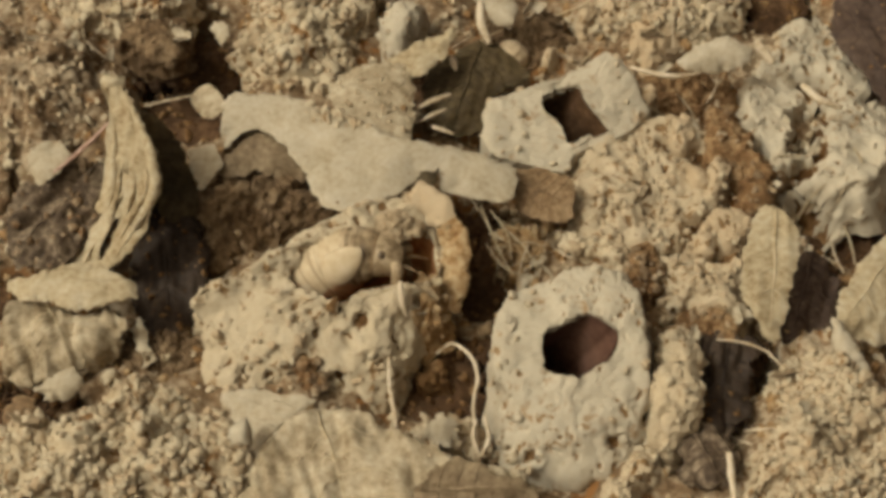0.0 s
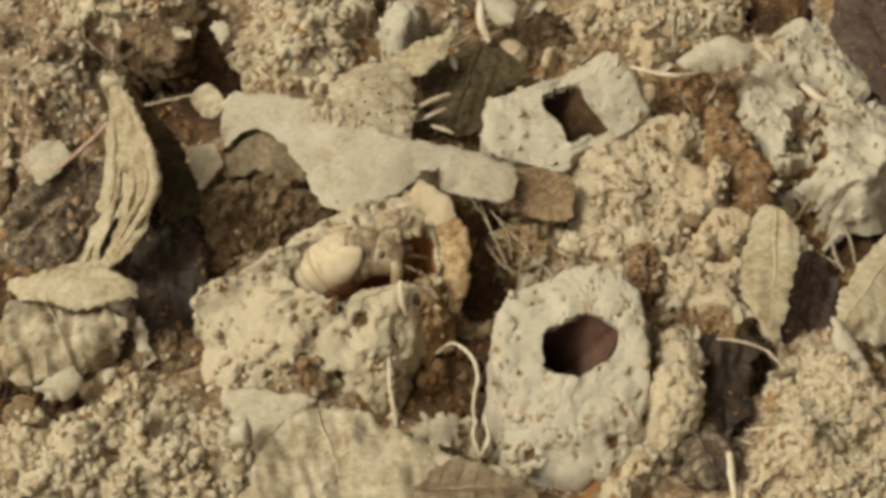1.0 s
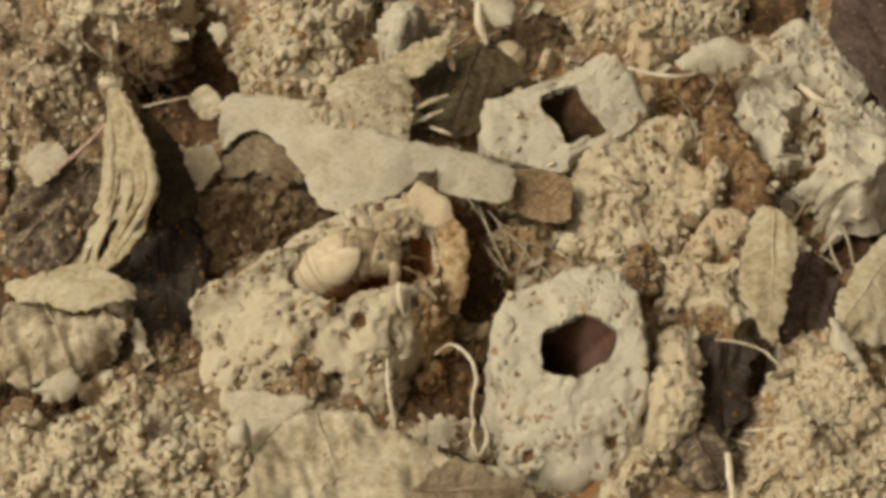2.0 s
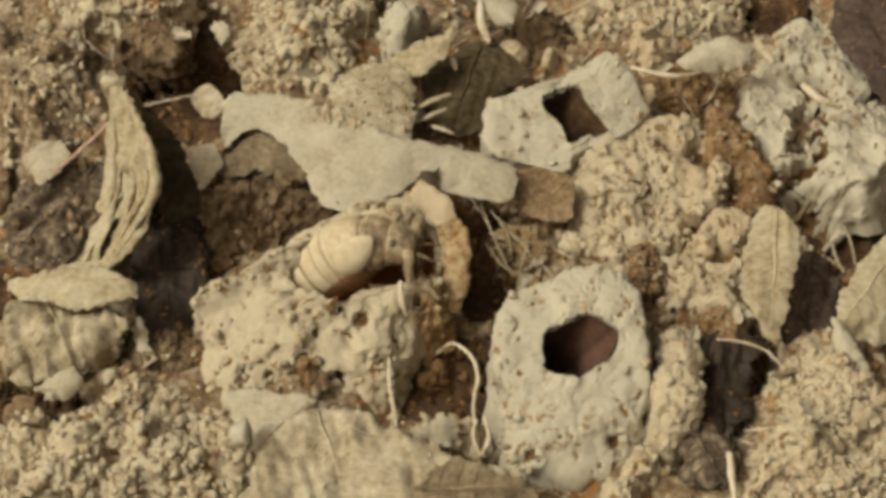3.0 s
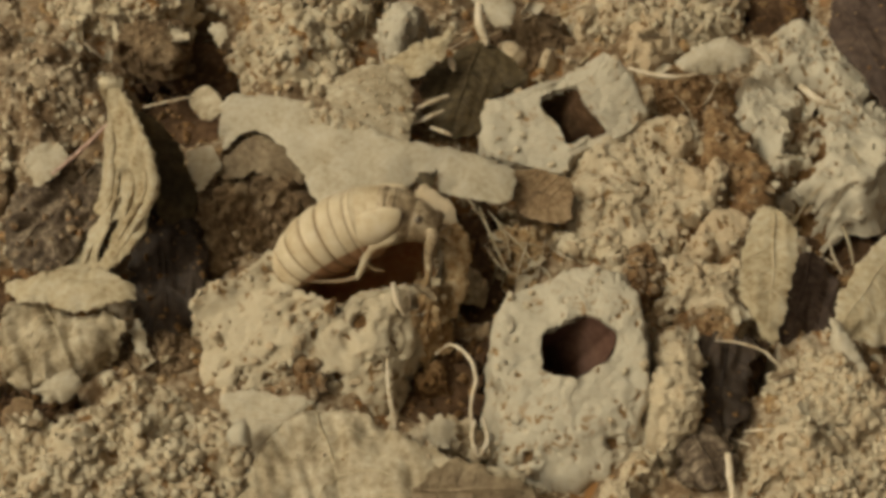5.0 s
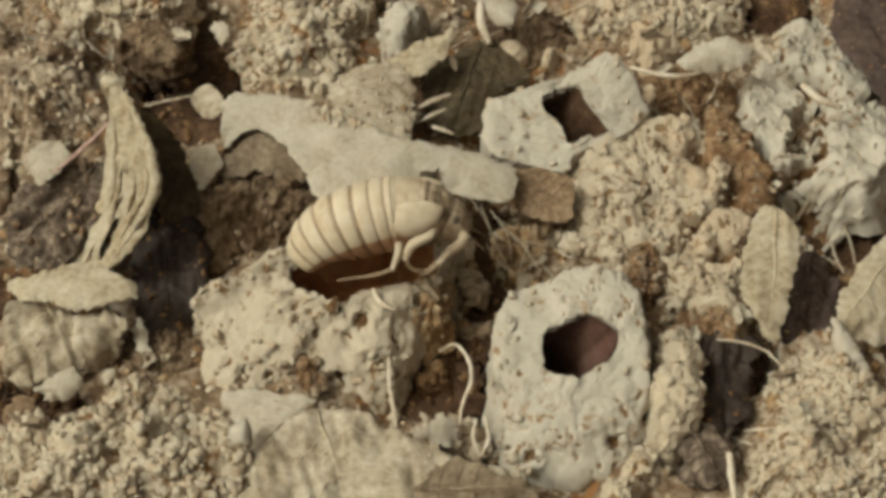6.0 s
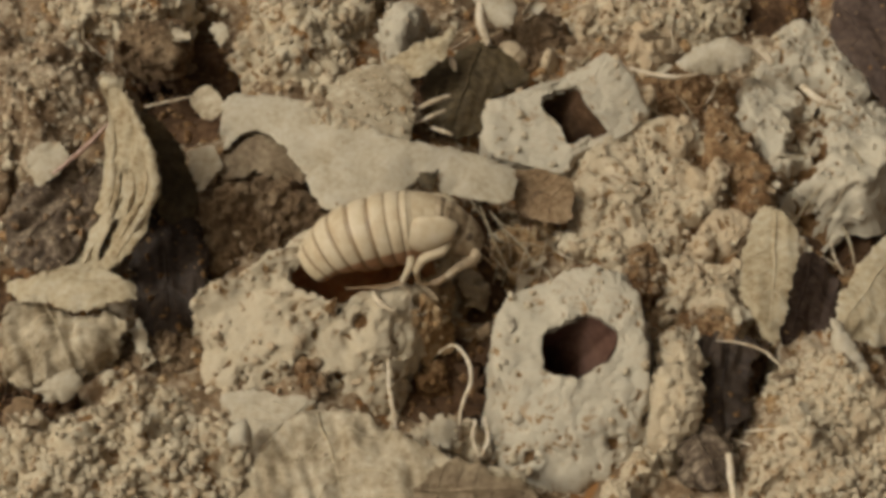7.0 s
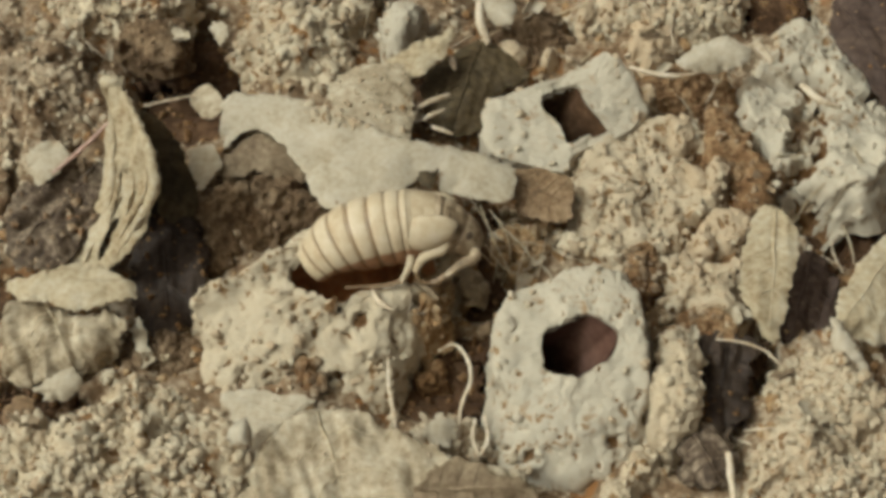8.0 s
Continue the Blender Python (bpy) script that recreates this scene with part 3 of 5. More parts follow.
mound("clay_mound", [(39.2, -47.5, 0), (42.0, -36.0, 0), (45.4, -30.5, 0), (46.4, -25.2, 0), (49.3, -21.3, 0), (53.7, -21.8, 0), (57.8, -28.6, 0), (64.2, -36.0, 0), (62.1, -47.5, 0)], 8, CLAY, "heap of pale granular clay beside a curled leaf", rough=1.2, lump=1.6, salt=50, crumbs=2100, bits=45, top=CLAY, sizes=(0.3, 1.0))
mound("clay_clod", [(19.0, 14.6, 0.5), (23.7, 20.4, 0.5), (29.4, 25.0, 0.5), (37.6, 26.6, 0.5), (45.3, 21.9, 0.5), (46.1, 12.2, 0.5), (41.7, 1.4, 0.5), (33.2, -4.1, 0.5), (20.7, -1.4, 0.5), (18.4, 5.3, 0.5)], 3.4, CLAY, "broad pale clay clod with a crumbly face", "clay clod", rough=0.9, salt=60, crumbs=300, bits=20, flat=0.78,
      dents=[(38.4, 1.6, 1.9, 2.2, 60, 1.8), (37.8, 17.2, 1.7, 2.5, -15, 1.8), (41.7, 13.0, 1.6, 1.8, 40, 1.8), (25.1, -2.4, 1.2, 1.6, 0, 1.5)])
mound("clay_clod", [(45.6, 30.6, 0), (48.4, 37.1, 0), (53.2, 41.8, 0), (58.6, 47.3, 0), (64.2, 52.7, 0), (67.2, 45.9, 0), (69.7, 33.8, 0), (73.0, 21.1, 0), (70.4, 11.5, 0), (64.8, 6.6, 0), (57.5, 3.9, 0), (52.7, 6.9, 0), (49.3, 10.3, 0), (47.4, 18.1, 0), (46.0, 24.2, 0)], 4.6, SMOOTH_CLAY, "pale clay clod tangled with dry stems", "clay clod", rough=0.5, salt=70, crumbs=140, bits=10, flat=0.82, lump=2.4, n=300,
      dents=[(57.8, 23.8, 3.0, 1.5, 70, 6), (55.9, 18.9, 2.0, 1.6, 60, 5), (59.7, 32.1, 1.9, 2.0, -35, 4.5), (55.3, 13.5, 1.7, 2.6, 20, 5), (55.6, 8.2, 1.6, 1.6, -20, 4.5), (58.0, 5.6, 1.5, 1.5, 40, 4.5), (52.0, 4.8, 1.7, 2, 0, 4.5), (60.5, 2.2, 1.5, 1.4, 40, 4), (47.0, 13.5, 2.4, 1.6, -60, 3.5), (48.4, 10.5, 2.2, 1.5, 0, 4), (59.0, 18.0, 1.3, 2, 70, 3)])
mound("clay_clod", [(28.2, -3.2, 0), (35.2, -1.0, 0), (43.2, 2.9, 0), (45.9, -3.2, 0), (43.7, -14.8, 0), (39.5, -16.3, 0), (34.1, -12.7, 0), (29.5, -8.5, 0)], 4.5, CLAY, "pale pitted clay clod", "clay clod", salt=80, crumbs=150, bits=24,
      dents=[(41.2, -3.2, 1.6, 2.2, 0, 2.1), (37.6, -2.3, 1.3, 1.5, 60, 1.8), (39.2, -14.9, 1.2, 1.5, 0, 1.8)])
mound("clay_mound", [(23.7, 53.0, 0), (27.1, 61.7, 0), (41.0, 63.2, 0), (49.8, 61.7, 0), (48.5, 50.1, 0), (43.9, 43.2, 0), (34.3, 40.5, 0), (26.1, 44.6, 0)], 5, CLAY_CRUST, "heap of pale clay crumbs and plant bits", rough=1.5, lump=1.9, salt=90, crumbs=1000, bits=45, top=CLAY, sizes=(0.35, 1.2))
# brown soil; the umber also paints shade below the bleached leaf
mound("soil_slope", [(-38.7, 18.1, -2), (-34.9, 25.5, -2), (-25.8, 25.5, -2), (-18.0, 13.3, -2), (-17.7, 6.3, -2), (-25.9, -0.4, -2), (-34.2, -2.6, -2), (-37.6, 6.3, -2)], 5, UMBER_SOIL, "brown soil slope under a dead leaf, darkened as shade", "soil clod", rough=1.6, lump=3.4, salt=100, crumbs=90, bits=16, big=(0.9, 2.1), top=UMBER_SOIL)
mound("clay_clod", [(30.5, -16.8, 0), (33.9, -14.8, 0), (35.9, -20.8, 0), (35.0, -30.5, 0), (33.1, -36.0, 0), (29.4, -38.7, 0), (29.5, -28.6, 0)], 6.5, CLAY, "crumbly clay clod broken from a turret", "clay clod", salt=81, crumbs=120, flat=0.7)
mound("clay_clod", [(20.9, -40.5, 0), (28.1, -36.0, 0), (28.5, -40.5, 0), (25.0, -47.5, 0), (19.0, -47.5, 0)], 4, CLAY, "small pale clay clod at a turret's foot", "clay clod", salt=82, crumbs=80)
mound("clay_clod", [(-4.2, -32.3, 0), (0.5, -30.9, 0), (5.1, -33.3, 0), (6.6, -37.8, 0), (1.2, -37.4, 0), (-2.6, -35.1, 0)], 4, CLAY, "small clay clod among thin stems", "clay clod", salt=83, crumbs=80)
mound("soil_clod", [(-4.0, -19.9, -4), (-1.1, -17.9, -4), (1.3, -19.9, -4), (0.9, -24.4, -4), (-2.7, -24.4, -4)], 4, DARK_SOIL_SHADE, "rounded brown soil lump in a hollow", "soil clod", salt=84, crumbs=20, bits=3)
mound("soil_clod", [(9.1, 4.6, 0), (18.5, 3.5, 0), (19.1, -1.0, 0), (14.7, -5.3, 0), (9.7, -4.3, 0), (7.3, 0.1, 0)], 4, SOIL, "low crumbly soil clod tangled with fibres", "soil clod", salt=85, crumbs=150)
mound("soil_clod", [(34.0, 36.5, 0), (43.1, 35.1, 0), (45.2, 28.6, 0), (39.5, 26.7, 0), (33.3, 28.6, 0)], 3, ORANGE_SOIL, "low reddish soil clod", "soil clod", salt=86, crumbs=100)
mound("soil_clod", [(9.1, 47.3, 0), (20.8, 53.0, 0), (21.3, 43.2, 0), (16.4, 37.8, 0), (9.9, 39.1, 0)], 2, UMBER_SOIL, "low dark soil clod", "soil clod", salt=87, crumbs=50)
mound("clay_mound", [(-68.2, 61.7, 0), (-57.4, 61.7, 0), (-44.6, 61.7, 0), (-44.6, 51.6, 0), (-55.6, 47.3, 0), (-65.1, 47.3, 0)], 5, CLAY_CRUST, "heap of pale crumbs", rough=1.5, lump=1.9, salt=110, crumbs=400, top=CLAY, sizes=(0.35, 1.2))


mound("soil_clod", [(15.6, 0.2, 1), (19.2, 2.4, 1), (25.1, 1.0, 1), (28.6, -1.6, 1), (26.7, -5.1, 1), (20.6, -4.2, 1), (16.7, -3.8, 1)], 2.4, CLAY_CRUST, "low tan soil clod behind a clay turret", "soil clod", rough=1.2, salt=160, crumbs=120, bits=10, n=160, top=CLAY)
for k, rim in enumerate(([(35.9, 21.6, 4), (37.9, 23.7, 4), (40.4, 22.0, 4), (40.4, 17.6, 4), (38.1, 14.7, 4), (36.2, 17.1, 4)],
                        [(31.5, 28.2, 4), (33.0, 29.5, 4), (34.8, 27.2, 4), (34.1, 25.4, 4), (32.0, 26.2, 4)],
                        [(41.0, 12.6, 4), (42.4, 14.5, 4), (43.8, 12.6, 4), (43.5, 8.8, 4), (42.0, 7.2, 4), (40.8, 8.8, 4)],
                        [(40.2, 2.0, 4), (42.5, 4.7, 4), (44.6, 3.1, 4), (44.0, -0.4, 4), (41.7, -1.5, 4)],
                        [(36.0, 12.6, 4), (38.1, 14.5, 4), (40.0, 12.6, 4), (38.8, 9.5, 4), (36.4, 10.0, 4)],
                        [(38.3, 0.0, 3), (39.9, 1.1, 3), (40.8, -1.3, 3), (40.0, -4.8, 3), (38.4, -4.1, 3)])):
    mound("clay_lump", rim, 2.2, CLAY, "pale clay lump lying on orange-brown soil", "clay clod", rough=0.6, salt=150 + k, crumbs=12, bits=2, n=100)


def turret(name, hole, top, base, deep, mat, label, salt, wall=0.8, slant=(-7, 3), bits=22, crumbs=220, lining=None, lump=2.2, pitted=1.0, rounds=24, swell=0.4, pockets=()):
    """A clay turret round a tunnel: the brown shaft is a part of its own; then the lip and the outer slope."""
    hole = shrunk(closed_curve(hole, 36), 1.03)
    hole = hole + np.stack([value_noise(hole, 1.6, salt + k) for k in range(3)], 1) * (0.7, 0.7, 0.5)
    lip = [shrunk(hole, 0.98, None, (0, 0, -1.3)), shrunk(hole, 0.99, None, (0, 0, -0.6)), hole,
           0.5 * (closed_curve(top, 24) + aligned_like(hole, top)) + (0, 0, swell), top,
           0.5 * (closed_curve(top, 24) + aligned_like(base, top)) + (0, 0, 1.5 * swell), base, shrunk(base, 1.06, None, (0, 0, -4))]
    v, f = loft(lip, 300, (5, 5, 12, 14, 18, 18, 6))
    grid = v.reshape(-1, 300, 3)
    for _ in range(rounds):
        grid[14:-1] += 0.5 * (0.5 * (grid[13:-2] + grid[15:]) - grid[14:-1])
    v = grid.reshape(-1, 3)
    v = v + np.stack([fractal(v, 5, 2, salt + 80), fractal(v, 5, 2, salt + 84), 0 * v[:, 0]], 1) * (0.9 * np.repeat(np.clip((np.arange(len(grid)) - 14) / 12, 0, 1), 300))[:, None]
    v, pits = crumbly(v, f, wall, salt, lump, pitted)
    skin, pocket = -normals(v, f), np.zeros(len(v), bool)
    for x, y, z, r, tall, cut in pockets:                   # washed-out pockets, coloured brown for soil and for their shade
        mid = v[np.argmin(np.sum((v - (x, y, z)) ** 2, 1))]
        away = np.sqrt(np.sum(((v - mid) / (1, tall, tall)) ** 2, 1)) / r + 0.75 * value_noise(v, 1.1, salt + 15) + 0.45 * value_noise(v, 0.5, salt + 16)
        v = v - skin * (0.75 * cut * np.exp(-np.clip(away, 0, 9) ** 4))[:, None]
        pocket |= away < 0.9
    ob = tagged(mesh_object(name, v, f, mat), label, "clay turret", "clay turrets")
    darken_pits(ob, f, pits, pocket)
    SUPPORT.append((v, f))
    far = lambda c: (np.linalg.norm(c[:, :2] - hole.mean(0)[:2], axis=1) > np.linalg.norm(hole - hole.mean(0), axis=1).max() + 1.5) * 1.0
    chunks(ob, v, f, bits, 0.5, 1.3, mat, far)
    sprinkle("loose_crumbs", v, f, crumbs, 0.25, 0.9, CLAY, "loose pale clay crumbs on a turret", far)
    # the two dark linings carry the tunnels' shade in their colour
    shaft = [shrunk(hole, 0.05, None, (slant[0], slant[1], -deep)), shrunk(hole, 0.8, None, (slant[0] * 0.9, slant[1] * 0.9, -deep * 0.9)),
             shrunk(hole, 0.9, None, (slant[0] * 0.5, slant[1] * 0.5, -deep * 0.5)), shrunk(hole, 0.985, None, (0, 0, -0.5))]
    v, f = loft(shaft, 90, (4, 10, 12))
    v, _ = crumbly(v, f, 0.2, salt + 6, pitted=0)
    mesh_object("tunnel", v, f, lining or HOLLOW_SHADE, ob, "brown tunnel wall", base=np.array(ob.location) / MM)
    return ob, v, f


def aligned_like(ring, other):
    """The ring's places, taken in the order of the other ring's 24 places."""
    o = closed_curve(other, 24)
    r = closed_curve(ring, 240)
    mo, mr = o.mean(0), r.mean(0)
    ao, ar = np.arctan2(o[:, 1] - mo[1], o[:, 0] - mo[0]), np.arctan2(r[:, 1] - mr[1], r[:, 0] - mr[0])
    gap = np.abs((ao[:, None] - ar[None] + np.pi) % (2 * np.pi) - np.pi)
    return r[np.argmin(gap, 1)]


turret("clay_turret", [(13.6, -25.2, 8), (13.9, -22.8, 9), (15.6, -21.4, 9.4), (17.5, -20.9, 9.8), (20.3, -20.2, 10.4), (22.0, -20.8, 10.4), (23.3, -22.6, 10), (23.2, -25.0, 9.4), (21.7, -27.1, 8.8), (19.9, -28.1, 8.4), (18.6, -29.1, 8), (16.7, -28.4, 7.8), (15.2, -28.0, 7.8), (13.9, -27.7, 7.8)],
       [(7.3, -24.4, 7.5), (7.6, -20.8, 8.6), (9.1, -17.4, 9.6), (11.5, -15.6, 10.2), (14.0, -15.2, 10.6), (16.3, -13.2, 11), (18.5, -12.4, 11.2), (21.8, -12.6, 11.2), (24.7, -14.1, 11), (26.7, -18.3, 10.4), (27.7, -22.1, 9.6), (27.9, -26.2, 8.6), (27.6, -30.5, 6.8), (23.2, -32.9, 6), (18.7, -33.4, 5.6), (13.8, -32.8, 5.8), (9.6, -31.0, 6.2), (7.7, -28.2, 6.8)],
       [(7.0, -22.8, 0), (7.6, -18.1, 1), (9.4, -15.0, 3), (14.3, -12.2, 3.5), (22.5, -9.8, 3.5), (28.1, -13.0, 3), (29.8, -18.3, 2), (29.7, -24.5, 1), (29.2, -30.9, 0), (28.1, -36.0, 0), (23.3, -39.2, 0), (18.6, -40.4, 1), (13.3, -40.1, 1), (9.2, -38.5, 1), (6.8, -33.3, 0), (6.5, -27.6, 0)], 17, SMOOTH_CLAY,
       "pale clay turret with a round dark tunnel mouth", 120, 0.42, lining=TUNNEL_SHADE, bits=12, crumbs=110, pitted=0.6, rounds=8, swell=0.2,
       pockets=[(29.0, -20.6, 5, 1.0, 1.6, 1.6), (29.2, -25.0, 3, 0.9, 2.6, 1.6), (28.2, -31.4, 2, 0.9, 2.0, 1.4), (23.1, -34.5, 1.2, 1.0, 1.5, 1.4), (11.5, -37.1, 1, 1.1, 1.0, 1.4), (26.5, -14.2, 9, 1.2, 1.6, 1.6), (15.9, -14.1, 9.5, 0.8, 1.2, 1.0)])
turret("clay_turret", [(15.8, 24.2, 7.2), (17.2, 25.8, 7.6), (19.7, 26.7, 8), (21.7, 25.1, 7.8), (23.6, 22.7, 6.8), (25.6, 19.9, 5.6), (24.2, 19.0, 5.3), (22.0, 18.5, 5.2), (19.8, 17.5, 5.2), (18.9, 19.2, 5.6), (17.7, 21.0, 6.2), (16.5, 22.4, 6.8)],
       [(5.8, 19.3, 5.5), (6.9, 23.3, 6.6), (8.3, 25.5, 7.2), (10.7, 26.5, 7.4), (13.1, 27.3, 7.6), (15.6, 27.7, 8.2), (18.3, 29.1, 8.6), (21.2, 30.2, 9), (23.2, 31.2, 10), (26.2, 32.1, 10.4), (28.6, 30.3, 9.4), (30.7, 26.9, 7.4), (31.5, 23.7, 5.6), (28.4, 19.8, 5), (25.9, 17.8, 4.8), (22.8, 16.5, 4.6), (20.1, 14.0, 4.4), (18.8, 12.1, 4.2), (15.2, 12.5, 4.3), (11.4, 14.0, 4.5), (7.9, 15.8, 4.8), (5.9, 17.6, 5)],
       [(5.5, 19.9, 0), (6.7, 24.2, 0), (10.5, 28.0, 0), (18.0, 31.2, 0), (24.5, 33.8, 0), (29.1, 33.2, 0), (32.6, 28.6, 0), (33.0, 25.0, 0.5), (28.1, 19.9, 1), (23.0, 16.7, 1.5), (19.6, 13.4, 1.5), (15.0, 14.1, 1), (10.2, 16.2, 0.5), (6.6, 18.7, 0)], 19, SMOOTH_CLAY,
       "broken pale clay turret with a square dark opening", 140, 0.35, lining=HOLLOW_SHADE, bits=8, crumbs=60, pitted=0.4, rounds=4, swell=0.0)
turret("nest_clod", [(-21.9, -10.6, 8), (-20.3, -13.1, 8), (-17.8, -14.5, 8), (-14.6, -15.9, 8), (-10.7, -14.4, 8), (-6.7, -13.6, 8), (-2.9, -12.9, 8), (-1.0, -7.5, 7.5), (-2.2, -4.0, 8.5), (-7.6, -3.8, 10), (-13.3, -5.5, 10.5), (-18.4, -7.4, 10)],
       [(-34.4, -14.5, 7.5), (-31.8, -13.0, 8.2), (-27.5, -11.0, 9), (-24.0, -8.7, 9.8), (-20.4, -7.3, 10.6), (-15.6, -2.8, 11.5), (-10.1, 0.1, 11.5), (-4.4, 1.1, 11), (0.3, -1.5, 7), (0.1, -11.3, 6), (-3.1, -15.3, 6), (-7.5, -17.0, 6.6), (-12.9, -19.3, 6.6), (-18.8, -20.0, 6.2), (-24.8, -19.8, 5.6), (-30.5, -18.2, 5.2), (-34.0, -15.9, 6)],
       [(-33.5, -15.8, 0), (-34.2, -14.3, 2), (-31.6, -10.4, 1), (-24.4, -5.9, 2), (-16.3, -0.8, 3), (-8.8, 2.6, 3), (-1.2, 4.0, 2), (2.2, 0.1, 0), (1.3, -8.5, 0), (-1.0, -15.8, 0), (-5.5, -20.8, 0), (-7.3, -26.7, 0), (-11.3, -28.8, 0), (-14.5, -27.2, 0), (-17.6, -28.4, 0), (-20.8, -27.2, 0), (-26.3, -27.8, 0), (-31.5, -26.9, 0), (-35.1, -22.3, 0), (-33.8, -17.8, 0)], 13, CLAY,
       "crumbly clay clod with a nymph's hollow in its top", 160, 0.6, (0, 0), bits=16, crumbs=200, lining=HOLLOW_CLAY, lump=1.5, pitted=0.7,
       pockets=[(-19.9, -25.1, 1.6, 1.3, 1.7, 2.2), (-14.8, -25.1, 1.6, 0.9, 1.6, 1.8), (-12.0, -18.6, 6, 1.3, 1.0, 1.6), (-13.1, -20.6, 5, 1.0, 1.0, 1.4), (-22.4, -26.4, 1, 1.1, 1.0, 1.6), (-20.9, -17.5, 6.2, 0.8, 1.3, 1.0), (-24.1, -24.2, 2, 0.7, 1.6, 1.2), (-27.7, -25.0, 2, 0.8, 1.6, 1.2), (-17.7, -19.6, 5, 0.6, 1.8, 1.0), (-14.6, -15.3, 7.5, 0.9, 1.4, 1.6), (-18.9, -23.0, 3, 0.6, 1.8, 1.1), (-6.7, -19.8, 4, 0.8, 1.2, 1.2), (-30.3, -23.0, 3, 0.8, 1.3, 1.2), (-10.6, -23.0, 3, 0.6, 1.6, 1.0)])


def hollow(rim, salt, label="dark sheet painting the shade in a hollow"):
    """A dark sheet that paints the shade in a hollow between the clods."""
    ob = leaf("damp_soil", rim, HOLLOW_SHADE, label, None, -1.0, 1.6, 1.5, ragged=0.9, salt=salt, category="soil")
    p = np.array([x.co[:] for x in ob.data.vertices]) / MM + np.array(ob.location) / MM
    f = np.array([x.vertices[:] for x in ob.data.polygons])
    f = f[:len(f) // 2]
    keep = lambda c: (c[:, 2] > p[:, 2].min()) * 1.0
    sprinkle("soil_crumbs", p, f, 45, 0.3, 1.1, DARK_SOIL_SHADE, "loose dark soil crumbs in a hollow", keep)
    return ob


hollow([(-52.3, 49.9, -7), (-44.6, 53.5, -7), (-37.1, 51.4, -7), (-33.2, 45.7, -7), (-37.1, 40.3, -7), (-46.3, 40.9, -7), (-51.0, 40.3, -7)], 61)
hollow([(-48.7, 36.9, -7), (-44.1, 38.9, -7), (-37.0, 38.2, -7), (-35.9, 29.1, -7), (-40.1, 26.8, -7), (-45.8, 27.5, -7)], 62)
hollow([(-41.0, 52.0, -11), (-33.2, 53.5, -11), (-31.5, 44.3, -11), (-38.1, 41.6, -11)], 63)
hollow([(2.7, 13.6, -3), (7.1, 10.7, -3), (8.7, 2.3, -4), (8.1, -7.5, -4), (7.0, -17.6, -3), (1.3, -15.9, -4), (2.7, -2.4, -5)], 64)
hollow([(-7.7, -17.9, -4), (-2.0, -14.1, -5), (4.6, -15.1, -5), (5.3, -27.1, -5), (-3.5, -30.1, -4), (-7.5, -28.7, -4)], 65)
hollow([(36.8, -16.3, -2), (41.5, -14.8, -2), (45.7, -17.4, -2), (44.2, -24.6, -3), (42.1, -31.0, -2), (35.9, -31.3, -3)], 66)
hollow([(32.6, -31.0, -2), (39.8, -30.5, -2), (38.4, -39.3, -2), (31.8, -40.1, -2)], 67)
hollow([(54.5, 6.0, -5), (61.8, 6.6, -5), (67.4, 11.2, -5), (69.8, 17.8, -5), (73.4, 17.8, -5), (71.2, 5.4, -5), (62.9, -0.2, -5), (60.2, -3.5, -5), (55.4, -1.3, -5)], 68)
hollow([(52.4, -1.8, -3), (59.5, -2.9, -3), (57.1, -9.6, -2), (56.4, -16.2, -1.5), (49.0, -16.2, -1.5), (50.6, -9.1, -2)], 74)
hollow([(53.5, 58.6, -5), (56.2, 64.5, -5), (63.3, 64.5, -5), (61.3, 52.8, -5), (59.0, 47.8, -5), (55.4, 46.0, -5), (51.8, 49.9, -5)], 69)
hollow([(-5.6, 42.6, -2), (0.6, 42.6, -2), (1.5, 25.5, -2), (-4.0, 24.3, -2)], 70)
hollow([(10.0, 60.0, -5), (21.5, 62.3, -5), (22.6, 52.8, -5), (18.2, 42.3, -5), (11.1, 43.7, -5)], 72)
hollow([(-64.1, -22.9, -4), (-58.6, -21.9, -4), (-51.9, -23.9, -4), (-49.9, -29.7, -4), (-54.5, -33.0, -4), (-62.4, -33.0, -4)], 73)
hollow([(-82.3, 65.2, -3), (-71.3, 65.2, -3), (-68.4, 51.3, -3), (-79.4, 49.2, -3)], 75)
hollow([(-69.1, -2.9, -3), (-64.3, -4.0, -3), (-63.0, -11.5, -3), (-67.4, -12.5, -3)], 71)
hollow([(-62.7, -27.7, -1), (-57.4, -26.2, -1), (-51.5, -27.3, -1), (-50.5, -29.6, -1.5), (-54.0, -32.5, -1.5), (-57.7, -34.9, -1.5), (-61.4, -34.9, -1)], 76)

# ---------------------------------------------------------------- leaves
leaf("dead_leaf", [(-33.4, 22.8, 9), (-27.4, 23.0, 10), (-19.3, 19.6, 11), (-12.3, 15.5, 11.5), (-5.4, 11.3, 12), (1.3, 10.7, 11), (8.1, 8.4, 10), (10.9, 7.4, 9.5), (11.1, 6.7, 9.4), (10.3, 2.9, 8.6), (9.8, 2.1, 8.5), (8.0, 1.9, 8.5), (0.5, 3.4, 9), (-0.5, 6.2, 10.5), (-2.4, 6.0, 10.8), (-4.1, 4.1, 10.5), (-7.7, 1.3, 10.5), (-16.0, -1.2, 10), (-19.9, 5.2, 9.5), (-23.3, 12.1, 9), (-27.0, 16.2, 8.5), (-31.0, 16.4, 8), (-33.4, 14.9, 7)],
     PALE_LEAF, "large bleached dead leaf with a torn edge", None, 0.8, 0.5, salt=1)
